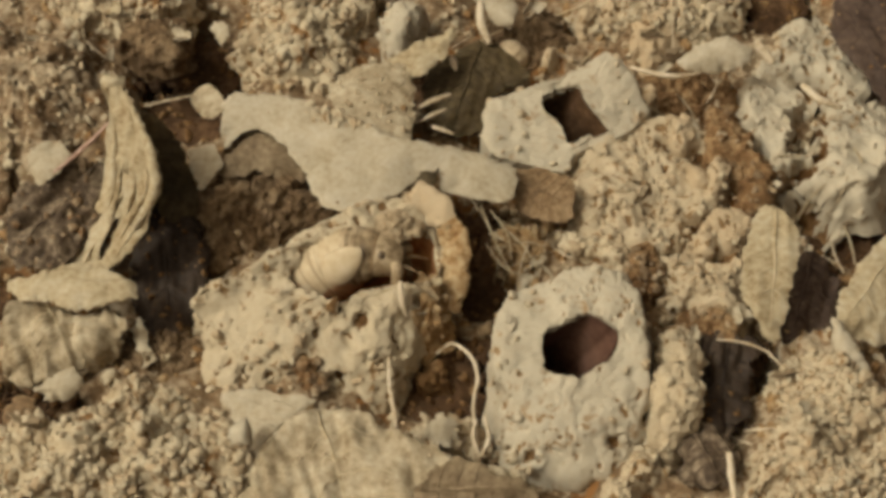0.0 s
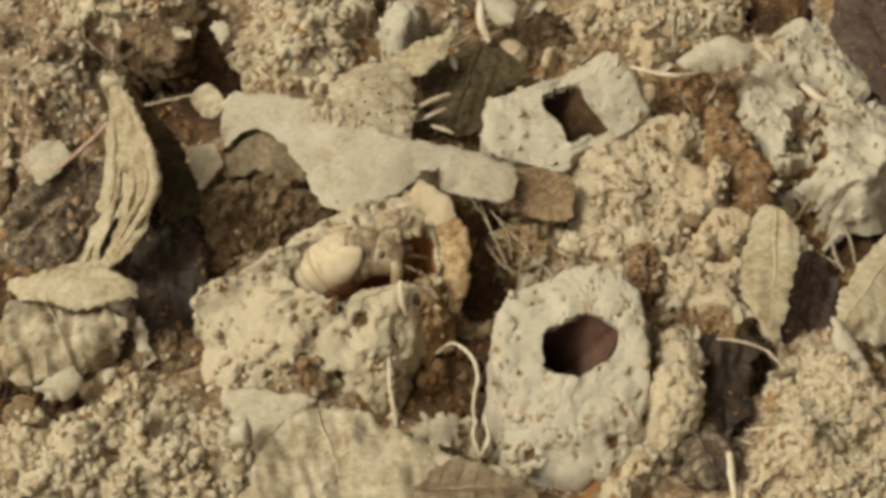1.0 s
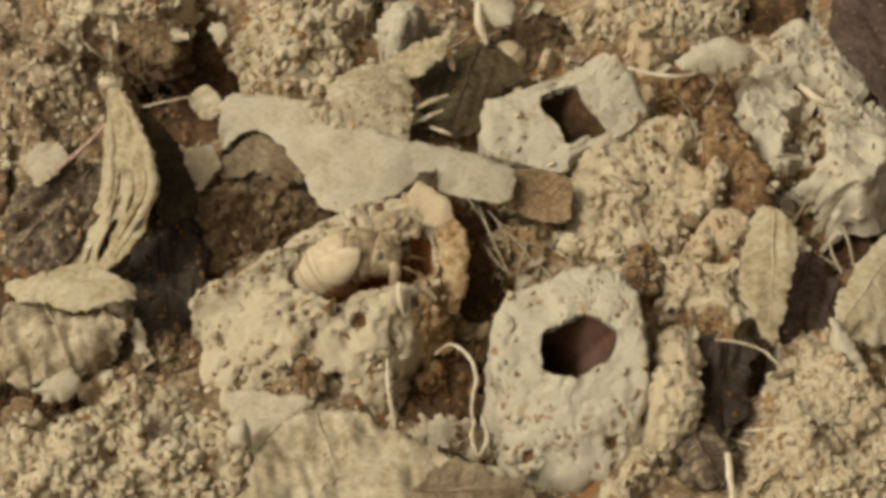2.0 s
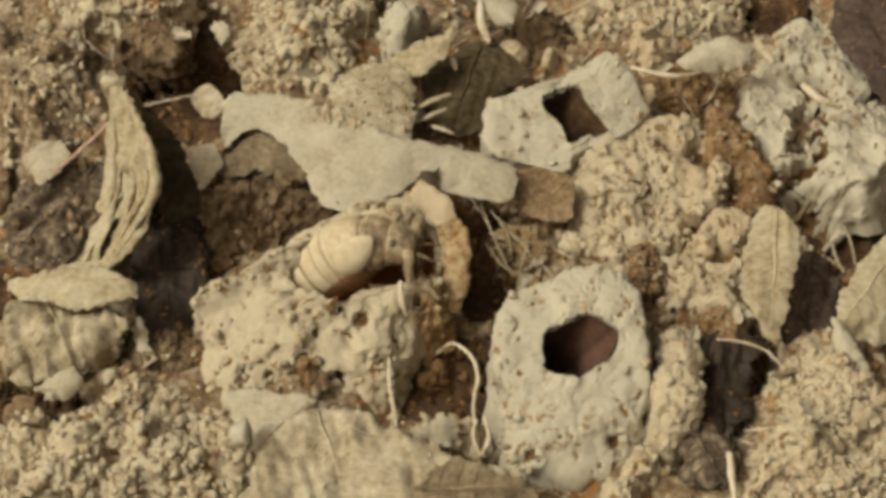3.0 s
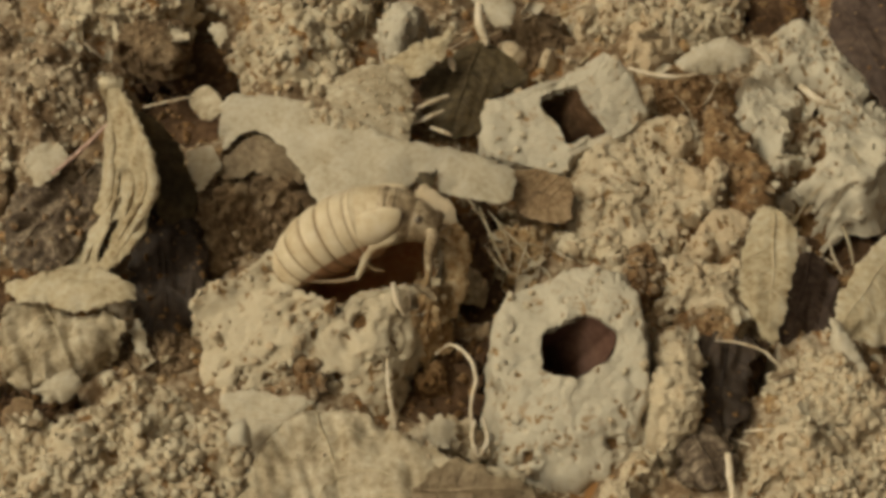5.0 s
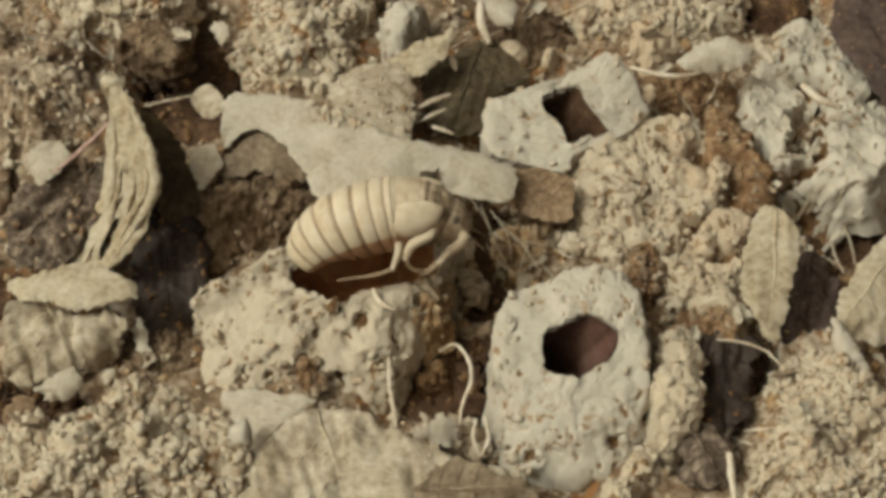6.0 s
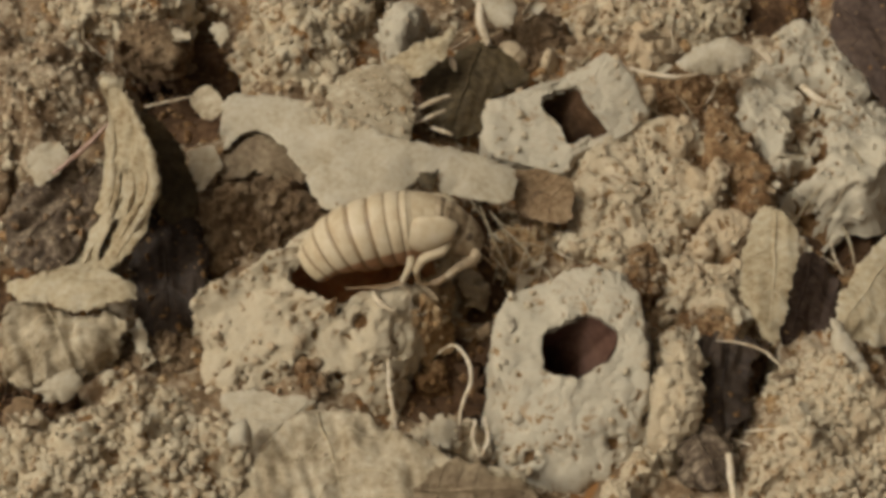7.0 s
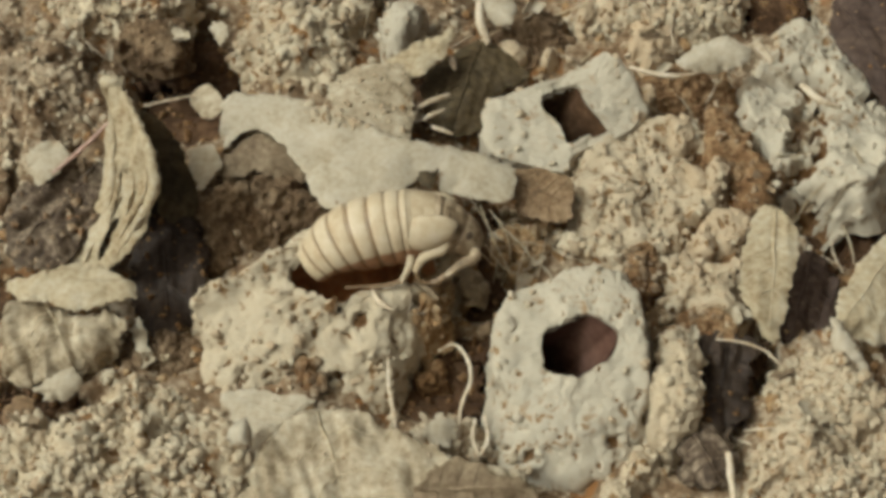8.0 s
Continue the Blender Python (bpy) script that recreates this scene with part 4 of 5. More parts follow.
leaf("shaded_leaf", [(36.5, -19.5, 2), (41.2, -18.1, 2.5), (44.5, -20.5, 2), (43.0, -26.4, 1), (41.0, -31.9, 0.5), (35.7, -33.0, 0.5), (35.1, -26.4, 1)], LEAF_SHADE, "brown leaf darkened as shade, wedged between clods",
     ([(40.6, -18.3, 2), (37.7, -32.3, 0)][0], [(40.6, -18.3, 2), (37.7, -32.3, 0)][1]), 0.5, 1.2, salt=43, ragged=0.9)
leaf("shaded_leaf", [(32.3, -34.2, 2.5), (39.0, -33.3, 2.5), (38.0, -41.0, 1.5), (34.9, -43.0, 1.5), (31.6, -41.4, 1.5)], SHADED_BROWN, "brown leaf wedged between clods",
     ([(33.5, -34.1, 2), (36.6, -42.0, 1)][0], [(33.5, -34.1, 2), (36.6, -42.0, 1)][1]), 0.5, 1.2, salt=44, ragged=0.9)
# its dark colour stands for the upright leaf's shadow
leaf("shaded_leaf", [(-46.2, 7.3, 4), (-43.4, 12.3, 2), (-39.5, 11.2, 1), (-36.8, 3.3, 1.5), (-34.7, -3.6, 0.5), (-35.4, -12.7, 0), (-38.6, -15.9, -1), (-42.3, -18.1, -1), (-44.3, -12.0, -1), (-46.2, -0.7, 1)], LEAF_SHADE, "brown leaf darkened to paint the shade over it", ([(-42.9, 11.5, 2), (-39.2, -16.8, 0)][0], [(-42.9, 11.5, 2), (-39.2, -16.8, 0)][1]), 0.8, 1.2, vein=0.1, salt=33, ragged=0.8)
leaf("dead_leaf", [(-16.4, 28.8, 8), (-11.1, 30.7, 9), (-5.7, 29.7, 9), (-4.3, 24.4, 8), (-4.8, 16.3, 7), (-8.1, 16.9, 7), (-12.5, 18.7, 7), (-17.6, 24.8, 7)], DULL_LEAF, "small cupped pale dead leaf", ([(-15.4, 26.9, 8), (-5.1, 17.5, 7)][0], [(-15.4, 26.9, 8), (-5.1, 17.5, 7)][1]), 1.5, 0.3, salt=2, vein=0.02, ribs=False)
leaf("dead_leaf", [(-8.9, 31.3, 8.5), (-6.5, 33.8, 9), (-3.5, 35.1, 9.5), (-0.8, 35.7, 10), (1.6, 37.2, 10.5), (1.2, 34.3, 10), (-0.4, 31.0, 9.5), (-2.8, 28.4, 9), (-5.9, 28.4, 8.5)], TAN_LEAF, "pale dead leaf curled over its neighbour", ((-8.4, 30.9, 8.5), (1.4, 36.6, 10.5)), 1.2, 0.3, salt=3, vein=0.03, ribs=False)
mound("clay_clod", [(-10.8, 42.0, 3), (-9.4, 47.1, 3), (-5.9, 50.8, 3), (-3.0, 47.4, 3), (-3.5, 41.3, 3), (-6.6, 37.6, 3), (-9.6, 38.1, 3)], 4.5, SMOOTH_CLAY, "rounded pale clod behind a curled leaf", "clay clod", rough=0.5, salt=131, crumbs=30, bits=3, n=160)
mound("clay_clod", [(29.4, 43.8, 1), (32.0, 48.5, 1), (36.6, 49.6, 1), (39.3, 45.4, 1), (37.8, 39.7, 1), (33.2, 37.0, 1), (30.2, 39.1, 1)], 3.5, CLAY, "pale clod beside a broken turret", "clay clod", rough=0.7, salt=132, crumbs=50, bits=6, n=160)
for k, rim in enumerate(([(10.2, 41.0, 1), (11.6, 42.9, 1), (13.9, 41.8, 1), (14.2, 39.4, 1), (11.9, 38.3, 1)], [(15.7, 40.2, 1), (16.3, 41.8, 1), (17.8, 41.3, 1), (17.9, 39.1, 1), (16.5, 38.3, 1)],
                        [(21.6, 46.5, 1), (22.8, 51.9, 1), (25.1, 54.1, 1), (25.7, 51.3, 1), (24.3, 46.8, 1), (22.4, 44.6, 1)], [(26.6, 48.5, 1), (28.5, 53.6, 1), (30.6, 53.9, 1), (29.9, 49.0, 1), (27.8, 46.0, 1)],
                        [(13.3, 46.0, 1), (14.8, 48.2, 1), (16.3, 46.5, 1), (15.1, 44.0, 1)])):
    mound("clay_lump", rim, 2.5, CLAY, "small pale clay lump on dark soil", "clay clod", rough=0.5, salt=135 + k, bits=1, n=100)
leaf("dead_leaf", [(-3.1, 32.3, 4), (1.5, 37.2, 5), (6.1, 39.5, 5), (10.7, 38.2, 4), (13.8, 33.4, 3), (8.7, 31.1, 2), (5.9, 23.9, 1), (1.4, 22.6, 1), (-2.2, 26.7, 2)], OLIVE_LEAF, "olive-brown dead leaf in the shade", ([(6.1, 38.9, 5), (1.4, 23.3, 1)][0], [(6.1, 38.9, 5), (1.4, 23.3, 1)][1]), 1.0, 0.5, salt=4)
leaf("dead_leaf", [(10.3, 9.2, 7), (15.0, 9.8, 7), (19.5, 6.9, 7), (19.1, 1.8, 6), (16.7, 0.3, 6), (13.0, 1.1, 6), (11.0, 3.3, 6)], BROWN_LEAF, "small reddish-brown leaf fragment", ([(10.7, 7.5, 7), (19.0, 3.3, 6)][0], [(10.7, 7.5, 7), (19.0, 3.3, 6)][1]), 0.3, 0.3, salt=5)
lobe_a = leaf("upright_leaf", [(-49.7, 16.5, 19), (-47.5, 14.6, 20), (-45.1, 10.7, 17), (-44.6, 5.0, 11), (-45.5, 1.0, 8), (-48.2, 0.5, 6), (-50.4, -2.8, 3.5), (-51.3, -5.3, 1.5), (-56.4, -3.4, 0), (-54.1, 2.6, 1), (-51.3, 6.8, 4), (-50.2, 12.6, 9), (-49.1, 13.8, 15)],
              TAN_LEAF, "twisted dry tan leaf standing upright in two lobes", ([(-47.9, 14.6, 20), (-53.2, -2.9, 1)][0], [(-47.9, 14.6, 20), (-53.2, -2.9, 1)][1]), 0.4, 0.9, vein=0.0, salt=6, ragged=0.25, ribs=False)
lobe_b = leaf("lobe", [(-47.7, 14.1, 21), (-45.8, 12.7, 21), (-42.4, 6.4, 19), (-39.6, 1.0, 16.5), (-40.1, -2.2, 14), (-42.1, -4.5, 10.5), (-45.0, -6.6, 8), (-49.8, -7.3, 2.5), (-49.8, -5.2, 3.5), (-47.6, -2.6, 6), (-45.8, -0.6, 8.5), (-46.2, 4.2, 13), (-46.4, 7.2, 17)],
              TAN_LEAF, "bleached folded lobe of the leaf", ([(-46.8, 13.6, 21), (-48.2, -6.7, 3)][0], [(-46.8, 13.6, 21), (-48.2, -6.7, 3)][1]), 0.4, 1.0, vein=0.0, salt=26, ragged=0.25,
              ribs=False)
lobe_b.parent = lobe_a
lobe_b.location = lobe_b.location - lobe_a.location
del lobe_b["category"]
for k, (line, thick) in enumerate((([(-48.5, 14.1, 20.5), (-47.9, 11.8, 17), (-48.5, 9.2, 12.5), (-49.1, 5.4, 8), (-50.4, 0.7, 4.5), (-53.0, -3.6, 1.5)], 0.75), ([(-47.2, 12.5, 21), (-45.7, 8.1, 19), (-45.0, 4.8, 16), (-44.7, 0.9, 13), (-45.9, -1.9, 10)], 0.8),
                                   ([(-45.9, 11.4, 21.5), (-43.2, 6.0, 20), (-40.9, 0.2, 18.5), (-41.0, -3.0, 15.5), (-44.1, -4.5, 10.5), (-48.4, -6.5, 4)], 0.9), ([(-47.1, 7.5, 15.5), (-47.0, 4.7, 12.5), (-47.9, 2.3, 9), (-49.3, -0.1, 6.5)], 0.5),
                                   ([(-41.9, 0.1, 17.5), (-42.3, -1.8, 14.8), (-44.3, -2.7, 11.5), (-46.7, -4.5, 8)], 0.55))):
    mesh_object("fold", *tube(line, [thick * 0.3, thick * 0.75, thick * 0.8, thick * 0.3], 12, 60, 0.25, 300 + k), TAN_LEAF, lobe_a, "raised dry fold", base=np.array(lobe_a.location) / MM)
mesh_object("stalk_end", *tube([(-49.6, 15.3, 20.5), (-48.0, 13.6, 21.5), (-46.2, 13.7, 21.5)], [0.7, 1.1, 0.8], 12, 24, 0.3, 310), TAN_LEAF, lobe_a, "ragged broken leaf stalk", base=np.array(lobe_a.location) / MM)
# the upright leaf's shaded side, its shade put into the dark colour
leaf("dead_leaf", [(-45.7, 14.4, 15), (-40.9, 13.2, 12), (-37.6, 9.1, 4), (-37.9, 3.7, 1), (-41.9, 1.5, 1), (-43.5, 8.9, 8)], OLIVE_LEAF, "olive back of a dry leaf, shade painted in", None, 0.5, 0.6, salt=7)
leaf("dead_leaf", [(-61.9, -12.6, 7), (-56.2, -12.0, 9), (-52.4, -10.4, 9), (-47.2, -12.0, 10), (-42.5, -15.9, 9.5), (-46.7, -17.2, 9), (-50.7, -18.1, 8), (-55.7, -15.9, 8), (-60.1, -14.9, 7)], TAN_LEAF, "pale dry leaf flap folded over another leaf", ([(-61.2, -12.9, 7), (-43.0, -15.2, 9)][0], [(-61.2, -12.9, 7), (-43.0, -15.2, 9)][1]), 0.8, 0.5, salt=8, vein=0.03, ribs=False)
leaf("dead_leaf", [(-60.5, -15.2, 6.5), (-56.0, -15.3, 7), (-51.0, -17.1, 7), (-46.5, -16.9, 8), (-44.9, -19.4, 6), (-46.3, -22.3, 2), (-52.6, -23.7, 1), (-62.0, -23.3, 0), (-61.6, -19.1, 3)], DULL_LEAF, "crumpled tan dead leaf",
     ([(-55.9, -14.9, 8), (-51.9, -23.5, 1)][0], [(-55.9, -14.9, 8), (-51.9, -23.5, 1)][1]), 1.5, 2.0, vein=0.12, spacing=4, salt=28)
leaf("pale_leaf", [(-29.9, -30.2, 5), (-25.6, -29.9, 6), (-17.4, -32.1, 7), (-19.9, -35.0, 6), (-22.8, -38.4, 5), (-25.8, -41.5, 3), (-27.7, -35.0, 4)], PALE_LEAF, "smooth pale leaf tucked under a large one", ([(-18.1, -32.3, 7), (-26.6, -39.5, 4)][0], [(-18.1, -32.3, 7), (-26.6, -39.5, 4)][1]), 0.5, 0.3, salt=29)
leaf("large_dead_leaf", [(-28.2, -48.6, 2), (-25.5, -43.6, 3.5), (-23.2, -38.4, 5), (-17.6, -33.9, 7.5), (-10.8, -34.8, 8), (-6.2, -37.8, 8.5), (-1.8, -39.9, 8), (3.4, -41.9, 7), (11.2, -43.2, 5), (8.5, -49.5, 2), (-9.8, -52.2, 1), (-22.2, -52.2, 1)], DULL_LEAF,
     "large crinkled dead leaf with raised veins", ([(-16.8, -34.1, 8), (-10.5, -51.1, 2)][0], [(-16.8, -34.1, 8), (-10.5, -51.1, 2)][1]), 1.5, 1.3, vein=0.12, spacing=5, salt=9, fold=0.8)
leaf("dead_leaf", [(-4.3, -46.8, 6), (-1.7, -44.7, 8), (1.9, -42.6, 8.5), (6.3, -43.9, 7.5), (10.7, -45.3, 6), (12.9, -49.2, 3), (-3.2, -50.1, 3)], GREY_LEAF, "olive-grey dead leaf lying over a tan one", ([(-3.2, -46.0, 6), (10.7, -46.2, 5)][0], [(-3.2, -46.0, 6), (10.7, -46.2, 5)][1]), 0.8, 0.6, salt=31)
leaf("curled_leaf", [(45.5, -0.4, 10), (48.1, -0.4, 11), (50.4, -2.5, 10.5), (50.9, -6.8, 9.5), (50.3, -11.2, 8.5), (48.7, -15.7, 6.5), (47.0, -20.0, 4), (45.0, -19.8, 4.5), (43.8, -17.4, 6), (42.2, -14.1, 7), (42.4, -10.2, 8.5), (44.0, -4.7, 9.5)], TAN_LEAF, "curled tan dead leaf leaning on a clod",
     ((48.3, -0.8, 11), (45.9, -19.8, 4)), 0.9, 0.3, vein=0.06, spacing=4, salt=10, ragged=0.45, fold=0.9)
# the dim colour includes the shade under the curled leaf
leaf("shaded_leaf", [(52.7, -2.4, 1), (55.8, -0.9, 1), (57.8, -5.3, 0), (56.9, -12.0, -1), (53.6, -15.3, -1), (48.7, -17.2, 0), (48.5, -13.3, 0.5), (50.9, -7.2, 1)], RED_LEAF, "grey-brown leaf dimmed to paint a hollow's shade", ((55.2, -1.4, 1), (49.9, -16.8, 0)), 0.6, 0.8, salt=61, ragged=0.5)
leaf("dead_leaf", [(-33.8, 12.1, 5), (-31.9, 15.2, 6.5), (-28.8, 17.1, 7.2), (-24.8, 16.9, 7), (-22.1, 14.0, 6), (-20.3, 10.7, 4.5), (-24.0, 10.5, 4), (-27.8, 12.1, 4.5), (-30.9, 11.2, 4.5)], GREY_LEAF, "small tan leaf on a dark soil slope", None, 0.8, 0.9, salt=62, ragged=0.8)
leaf("curled_leaf", [(67.0, -2.3, 8), (60.2, -8.7, 8), (55.1, -17.1, 7), (56.5, -20.6, 5), (65.1, -19.1, 3), (67.8, -10.4, 5)], TAN_LEAF, "pale curled dead leaf", ([(66.7, -4.5, 8), (55.7, -19.4, 6)][0], [(66.7, -4.5, 8), (55.7, -19.4, 6)][1]), 2.0, 0.4, salt=11)
leaf("leaf_strip", [(54.2, -19.4, 8), (56.1, -21.1, 7), (59.2, -28.3, 5), (61.7, -38.0, 3), (60.2, -39.1, 2), (57.0, -34.3, 3), (56.4, -27.6, 4), (54.5, -22.3, 6)], PALE_LEAF, "pale folded strip of dry leaf", None, 1.2, 0.3, salt=12)
leaf("dead_leaf", [(63.5, 43.8, 7), (67.1, 51.3, 9), (76.4, 51.3, 9), (74.1, 23.7, 5), (69.2, 24.6, 6), (66.2, 31.8, 7), (63.4, 37.0, 7)], RED_LEAF, "dull red-brown dead leaf", ([(65.4, 45.4, 8), (71.3, 23.9, 6)][0], [(65.4, 45.4, 8), (71.3, 23.9, 6)][1]), 1.5, 0.6, salt=13)
leaf("dead_leaf", [(-65.6, 6.0, 1), (-62.6, 11.1, 3), (-56.5, 13.4, 5), (-51.5, 11.6, 5), (-51.0, 5.4, 3), (-53.3, -0.5, 2), (-56.4, -4.0, 1), (-63.4, -3.2, 0)], SHADED_BROWN, "grey-brown dead leaf, darkened to paint its shade", ([(-52.8, 11.6, 5), (-62.9, -1.0, 0)][0], [(-52.8, 11.6, 5), (-62.9, -1.0, 0)][1]), 1.2, 1.6, salt=14)
leaf("leaf_fragment", [(-39.5, 25.2, 7), (-36.9, 26.9, 8), (-34.7, 24.7, 8.5), (-33.7, 21.7, 8.5), (-35.7, 20.5, 7), (-38.0, 22.2, 6.5)], DULL_LEAF, "small greyish leaf fragment on a stalk", None, 0.3, 0.15, salt=15, ragged=0.15)
straw("dry_twig", [(-46.2, 22.3, 8), (-42.4, 23.2, 8.4), (-38.6, 24.5, 8.2)], [0.15, 0.22, 0.2], "thin dry stalk of a leaf fragment", salt=71)
leaf("leaf_fragment", [(-38.3, 14.2, 6), (-34.6, 14.2, 7), (-33.9, 10.7, 6), (-36.5, 7.6, 5), (-37.6, 10.5, 5)], PALE_LEAF, "small bleached leaf fragment", None, 0.8, 0.3, salt=16)
leaf("leaf_fragment", [(-63.0, 13.3, 8), (-58.8, 14.9, 8), (-56.2, 11.8, 8), (-58.1, 9.2, 7), (-60.6, 7.7, 6)], PALE_LEAF, "small bleached leaf fragment beside a stem", None, 0.8, 0.3, salt=17)



def dusted(label, count, low, high, mat, words, keep=None):
    """Crumbs lying on the leaf that has this label."""
    ob = next(o for o in scene.objects if o.get("label") == label)
    p = (np.array([x.co[:] for x in ob.data.vertices]) + np.array(ob.location)) / MM
    f = np.array([x.vertices[:] for x in ob.data.polygons])
    sprinkle("leaf_crumbs", p, f[normals_of(p, f)[:, 2] > 0.2], count, low, high, mat, words, keep)


def normals_of(p, f):
    n = np.cross(p[f[:, 1]] - p[f[:, 0]], p[f[:, 2]] - p[f[:, 0]])
    return n / np.maximum(np.linalg.norm(n, axis=1, keepdims=True), 1e-9)


dusted("grey-brown dead leaf, darkened to paint its shade", 60, 0.25, 1.0, GROUND, "pale crumbs scattered over a dark leaf")
dusted("brown leaf darkened to paint the shade over it", 60, 0.2, 0.7, DARK_SOIL_SHADE, "dark crumbs scattered over a shaded leaf")
dusted("brown leaf darkened as shade, wedged between clods", 18, 0.2, 0.6, DARK_SOIL_SHADE, "brown crumbs scattered over a shaded leaf")
dusted("large crinkled dead leaf with raised veins", 45, 0.12, 0.4, CLAY, "fine pale crumbs on a dead leaf")
dusted("small cupped pale dead leaf", 90, 0.2, 0.6, CLAY, "pale crumbs on a dead leaf")
dusted("large bleached dead leaf with a torn edge", 14, 0.1, 0.25, SOIL, "fine brown crumbs on a bleached leaf")
dusted("large bleached dead leaf with a torn edge", 130, 0.25, 0.8, CLAY, "pale clay crumbs spilled onto a bleached leaf",
       lambda c: np.exp(-(((c[:, 0] - -11.6) / 6.5) ** 2 + ((c[:, 1] - 18.6) / 3.5) ** 2) ** 2))
dusted("dull red-brown dead leaf", 25, 0.15, 0.4, SOIL, "brown crumbs on a dead leaf")

# ---------------------------------------------------------------- stems
straw("dry_twig", [(-58.2, 8.3, 8), (-54.0, 12.6, 9), (-50.6, 16.9, 10)], [0.2, 0.38, 0.2], "thin reddish dry stem", PINK_STEM, salt=1)
straw("dry_twig", [(-7.4, -25.9, 8), (-7.2, -29.7, 7), (-6.2, -35.4, 5)], [0.2, 0.3, 0.3], "thin straight straw leaning on a clod", salt=2)
straw("white_twig", [(49.4, 34.5, 10), (50.8, 33.6, 9), (52.5, 31.8, 8)], [0.7, 0.8, 0.6], "short white stem stub", salt=4)
straw("dry_twig", [(29.5, 30.0, 9), (32.5, 28.7, 9), (36.4, 27.9, 9), (40.5, 28.7, 9)], [0.2, 0.4, 0.4, 0.15], "pale dry stem lying on clay", salt=5)
leaf("seed_husk", [(37.1, 30.4, 9), (40.8, 33.8, 10), (45.2, 34.3, 11), (49.3, 33.2, 10), (48.2, 30.4, 9), (43.3, 29.7, 8)], PALE_LEAF, "pale split seed husk", None, 1.2, 0.45, salt=19, ragged=0.4)
straw("dry_twig", [(55.7, 24.9, 10), (57.9, 21.8, 10), (61.4, 21.0, 9)], [0.5, 0.6, 0.4], "curved dry stem on a clod", salt=6)


for k, line in enumerate(([(5.5, 1.0, 9), (7.2, -3.9, 8), (9.8, -9.7, 6)],
                         [(4.0, 2.1, 9.5), (6.7, -2.5, 8), (8.2, -6.4, 7)],
                         [(7.6, -0.1, 8), (9.5, -3.6, 7), (9.9, -7.1, 6)],
                         [(7.2, -5.8, 7), (11.6, -4.5, 7), (14.9, -4.5, 6)],
                         [(8.8, -1.5, 7), (12.0, -5.3, 6.5), (13.9, -9.2, 6)],
                         [(9.9, -8.1, 6), (12.7, -7.4, 7), (16.9, -4.9, 6)],
                         [(6.9, -0.1, 9), (8.7, -2.2, 8.5), (11.6, -2.9, 8)],
                         [(6.2, -4.7, 7), (8.6, -8.1, 6), (11.9, -9.8, 5.5)])):
    straw("root_fibre", line, [0.07, 0.12, 0.06], "thin dry root fibre in brown soil", DULL_LEAF if k % 2 else TAN_LEAF, "root fibre", salt=90 + k)


# ---------------------------------------------------------------- small litter
def support():
    vs, fs, count = [], [], 0
    for v, f in SUPPORT:
        vs.append(v)
        fs.append(f + count)
        count += len(v)
    v = np.concatenate(vs)
    keep = np.concatenate(fs)
    c = v[keep[:, 0]]
    keep = keep[(np.abs(c[:, 0]) < 84) & (np.abs(c[:, 1] - 8) < 78)]
    return BVHTree.FromPolygons(v.tolist(), keep.tolist())


SKIN = support()


def rest(x, y):
    """The height at which a loose thing comes to rest."""
    hit = SKIN.ray_cast(Vector((x, y, 60)), Vector((0, 0, -1)))
    return hit[0].z if hit[0] else 0.0


def flake(x, y, long, wide, turn, tilt, curl, mat, name="leaf_flake", label="small curled flake of dry leaf", raise_by=0.5, salt=0):
    """A scrap of dry leaf, cupped, torn at the edge."""
    n = 40
    a = np.linspace(0, 2 * np.pi, n, endpoint=False)
    reach = 1 + 0.22 * np.sin(2 * a + salt) + 0.16 * np.sin(3 * a + 2.1 * salt) + 0.1 * np.sin(7 * a + salt) 
    rows = []
    for k in range(9):
        r = max(k / 8, 0.02)
        u, w = np.cos(a) * reach * r * long / 2, np.sin(a) * reach * r * wide / 2
        rows.append(np.stack([u, w, curl * (w / wide * 2) ** 2 * wide * 0.5 + curl * 0.3 * u * u / long], 1))
    v = np.concatenate(rows)
    f = strip_faces(9, n)
    v[:, 2] += 0.25 * fractal(v + salt * 3.7, 1.8, 2, salt)
    v, f = blade(v, f, n, 0.16)
    turnm = np.array(Euler((radians(tilt[0]), radians(tilt[1]), radians(turn))).to_matrix())
    v = v @ turnm.T
    v = v + (x, y, 0)
    v[:, 2] += rest(x, y) + raise_by - 0.25 * v[:, 2].min()
    return tagged(mesh_object(name, v, f, mat), label, "leaf scrap", "scraps of dry leaf")


def stem_bit(x, y, long, turn, bend, thick, mat=STRAW, name="twig_bit", label="short broken bit of dry stem", rise=0.0):
    """A broken bit of stem lying over the crumbs."""
    t = radians(turn)
    d, e = np.array((math.cos(t), math.sin(t))), np.array((-math.sin(t), math.cos(t)))
    pts = []
    for k in (-1, -0.4, 0.3, 1):
        q = np.array((x, y)) + d * long / 2 * k + e * bend * (1 - k * k)
        pts.append((*q, rest(*q) + thick + 0.3 + rise * (k + 1) / 2))
    zs = np.array([p[2] for p in pts])
    line = np.maximum(np.linspace(zs[0], zs[-1], 4), zs * 0.5 + 0.5 * np.linspace(zs[0], zs[-1], 4))
    pts = [(p[0], p[1], z) for p, z in zip(pts, line)]
    v, f = tube(pts, [thick * 0.8, thick, thick * 0.9, thick * 0.5], 8, 18, 0.06, int(abs(x * 10)))
    return tagged(mesh_object(name, v, f, mat), label, "dry stem", "bits of dry stem")


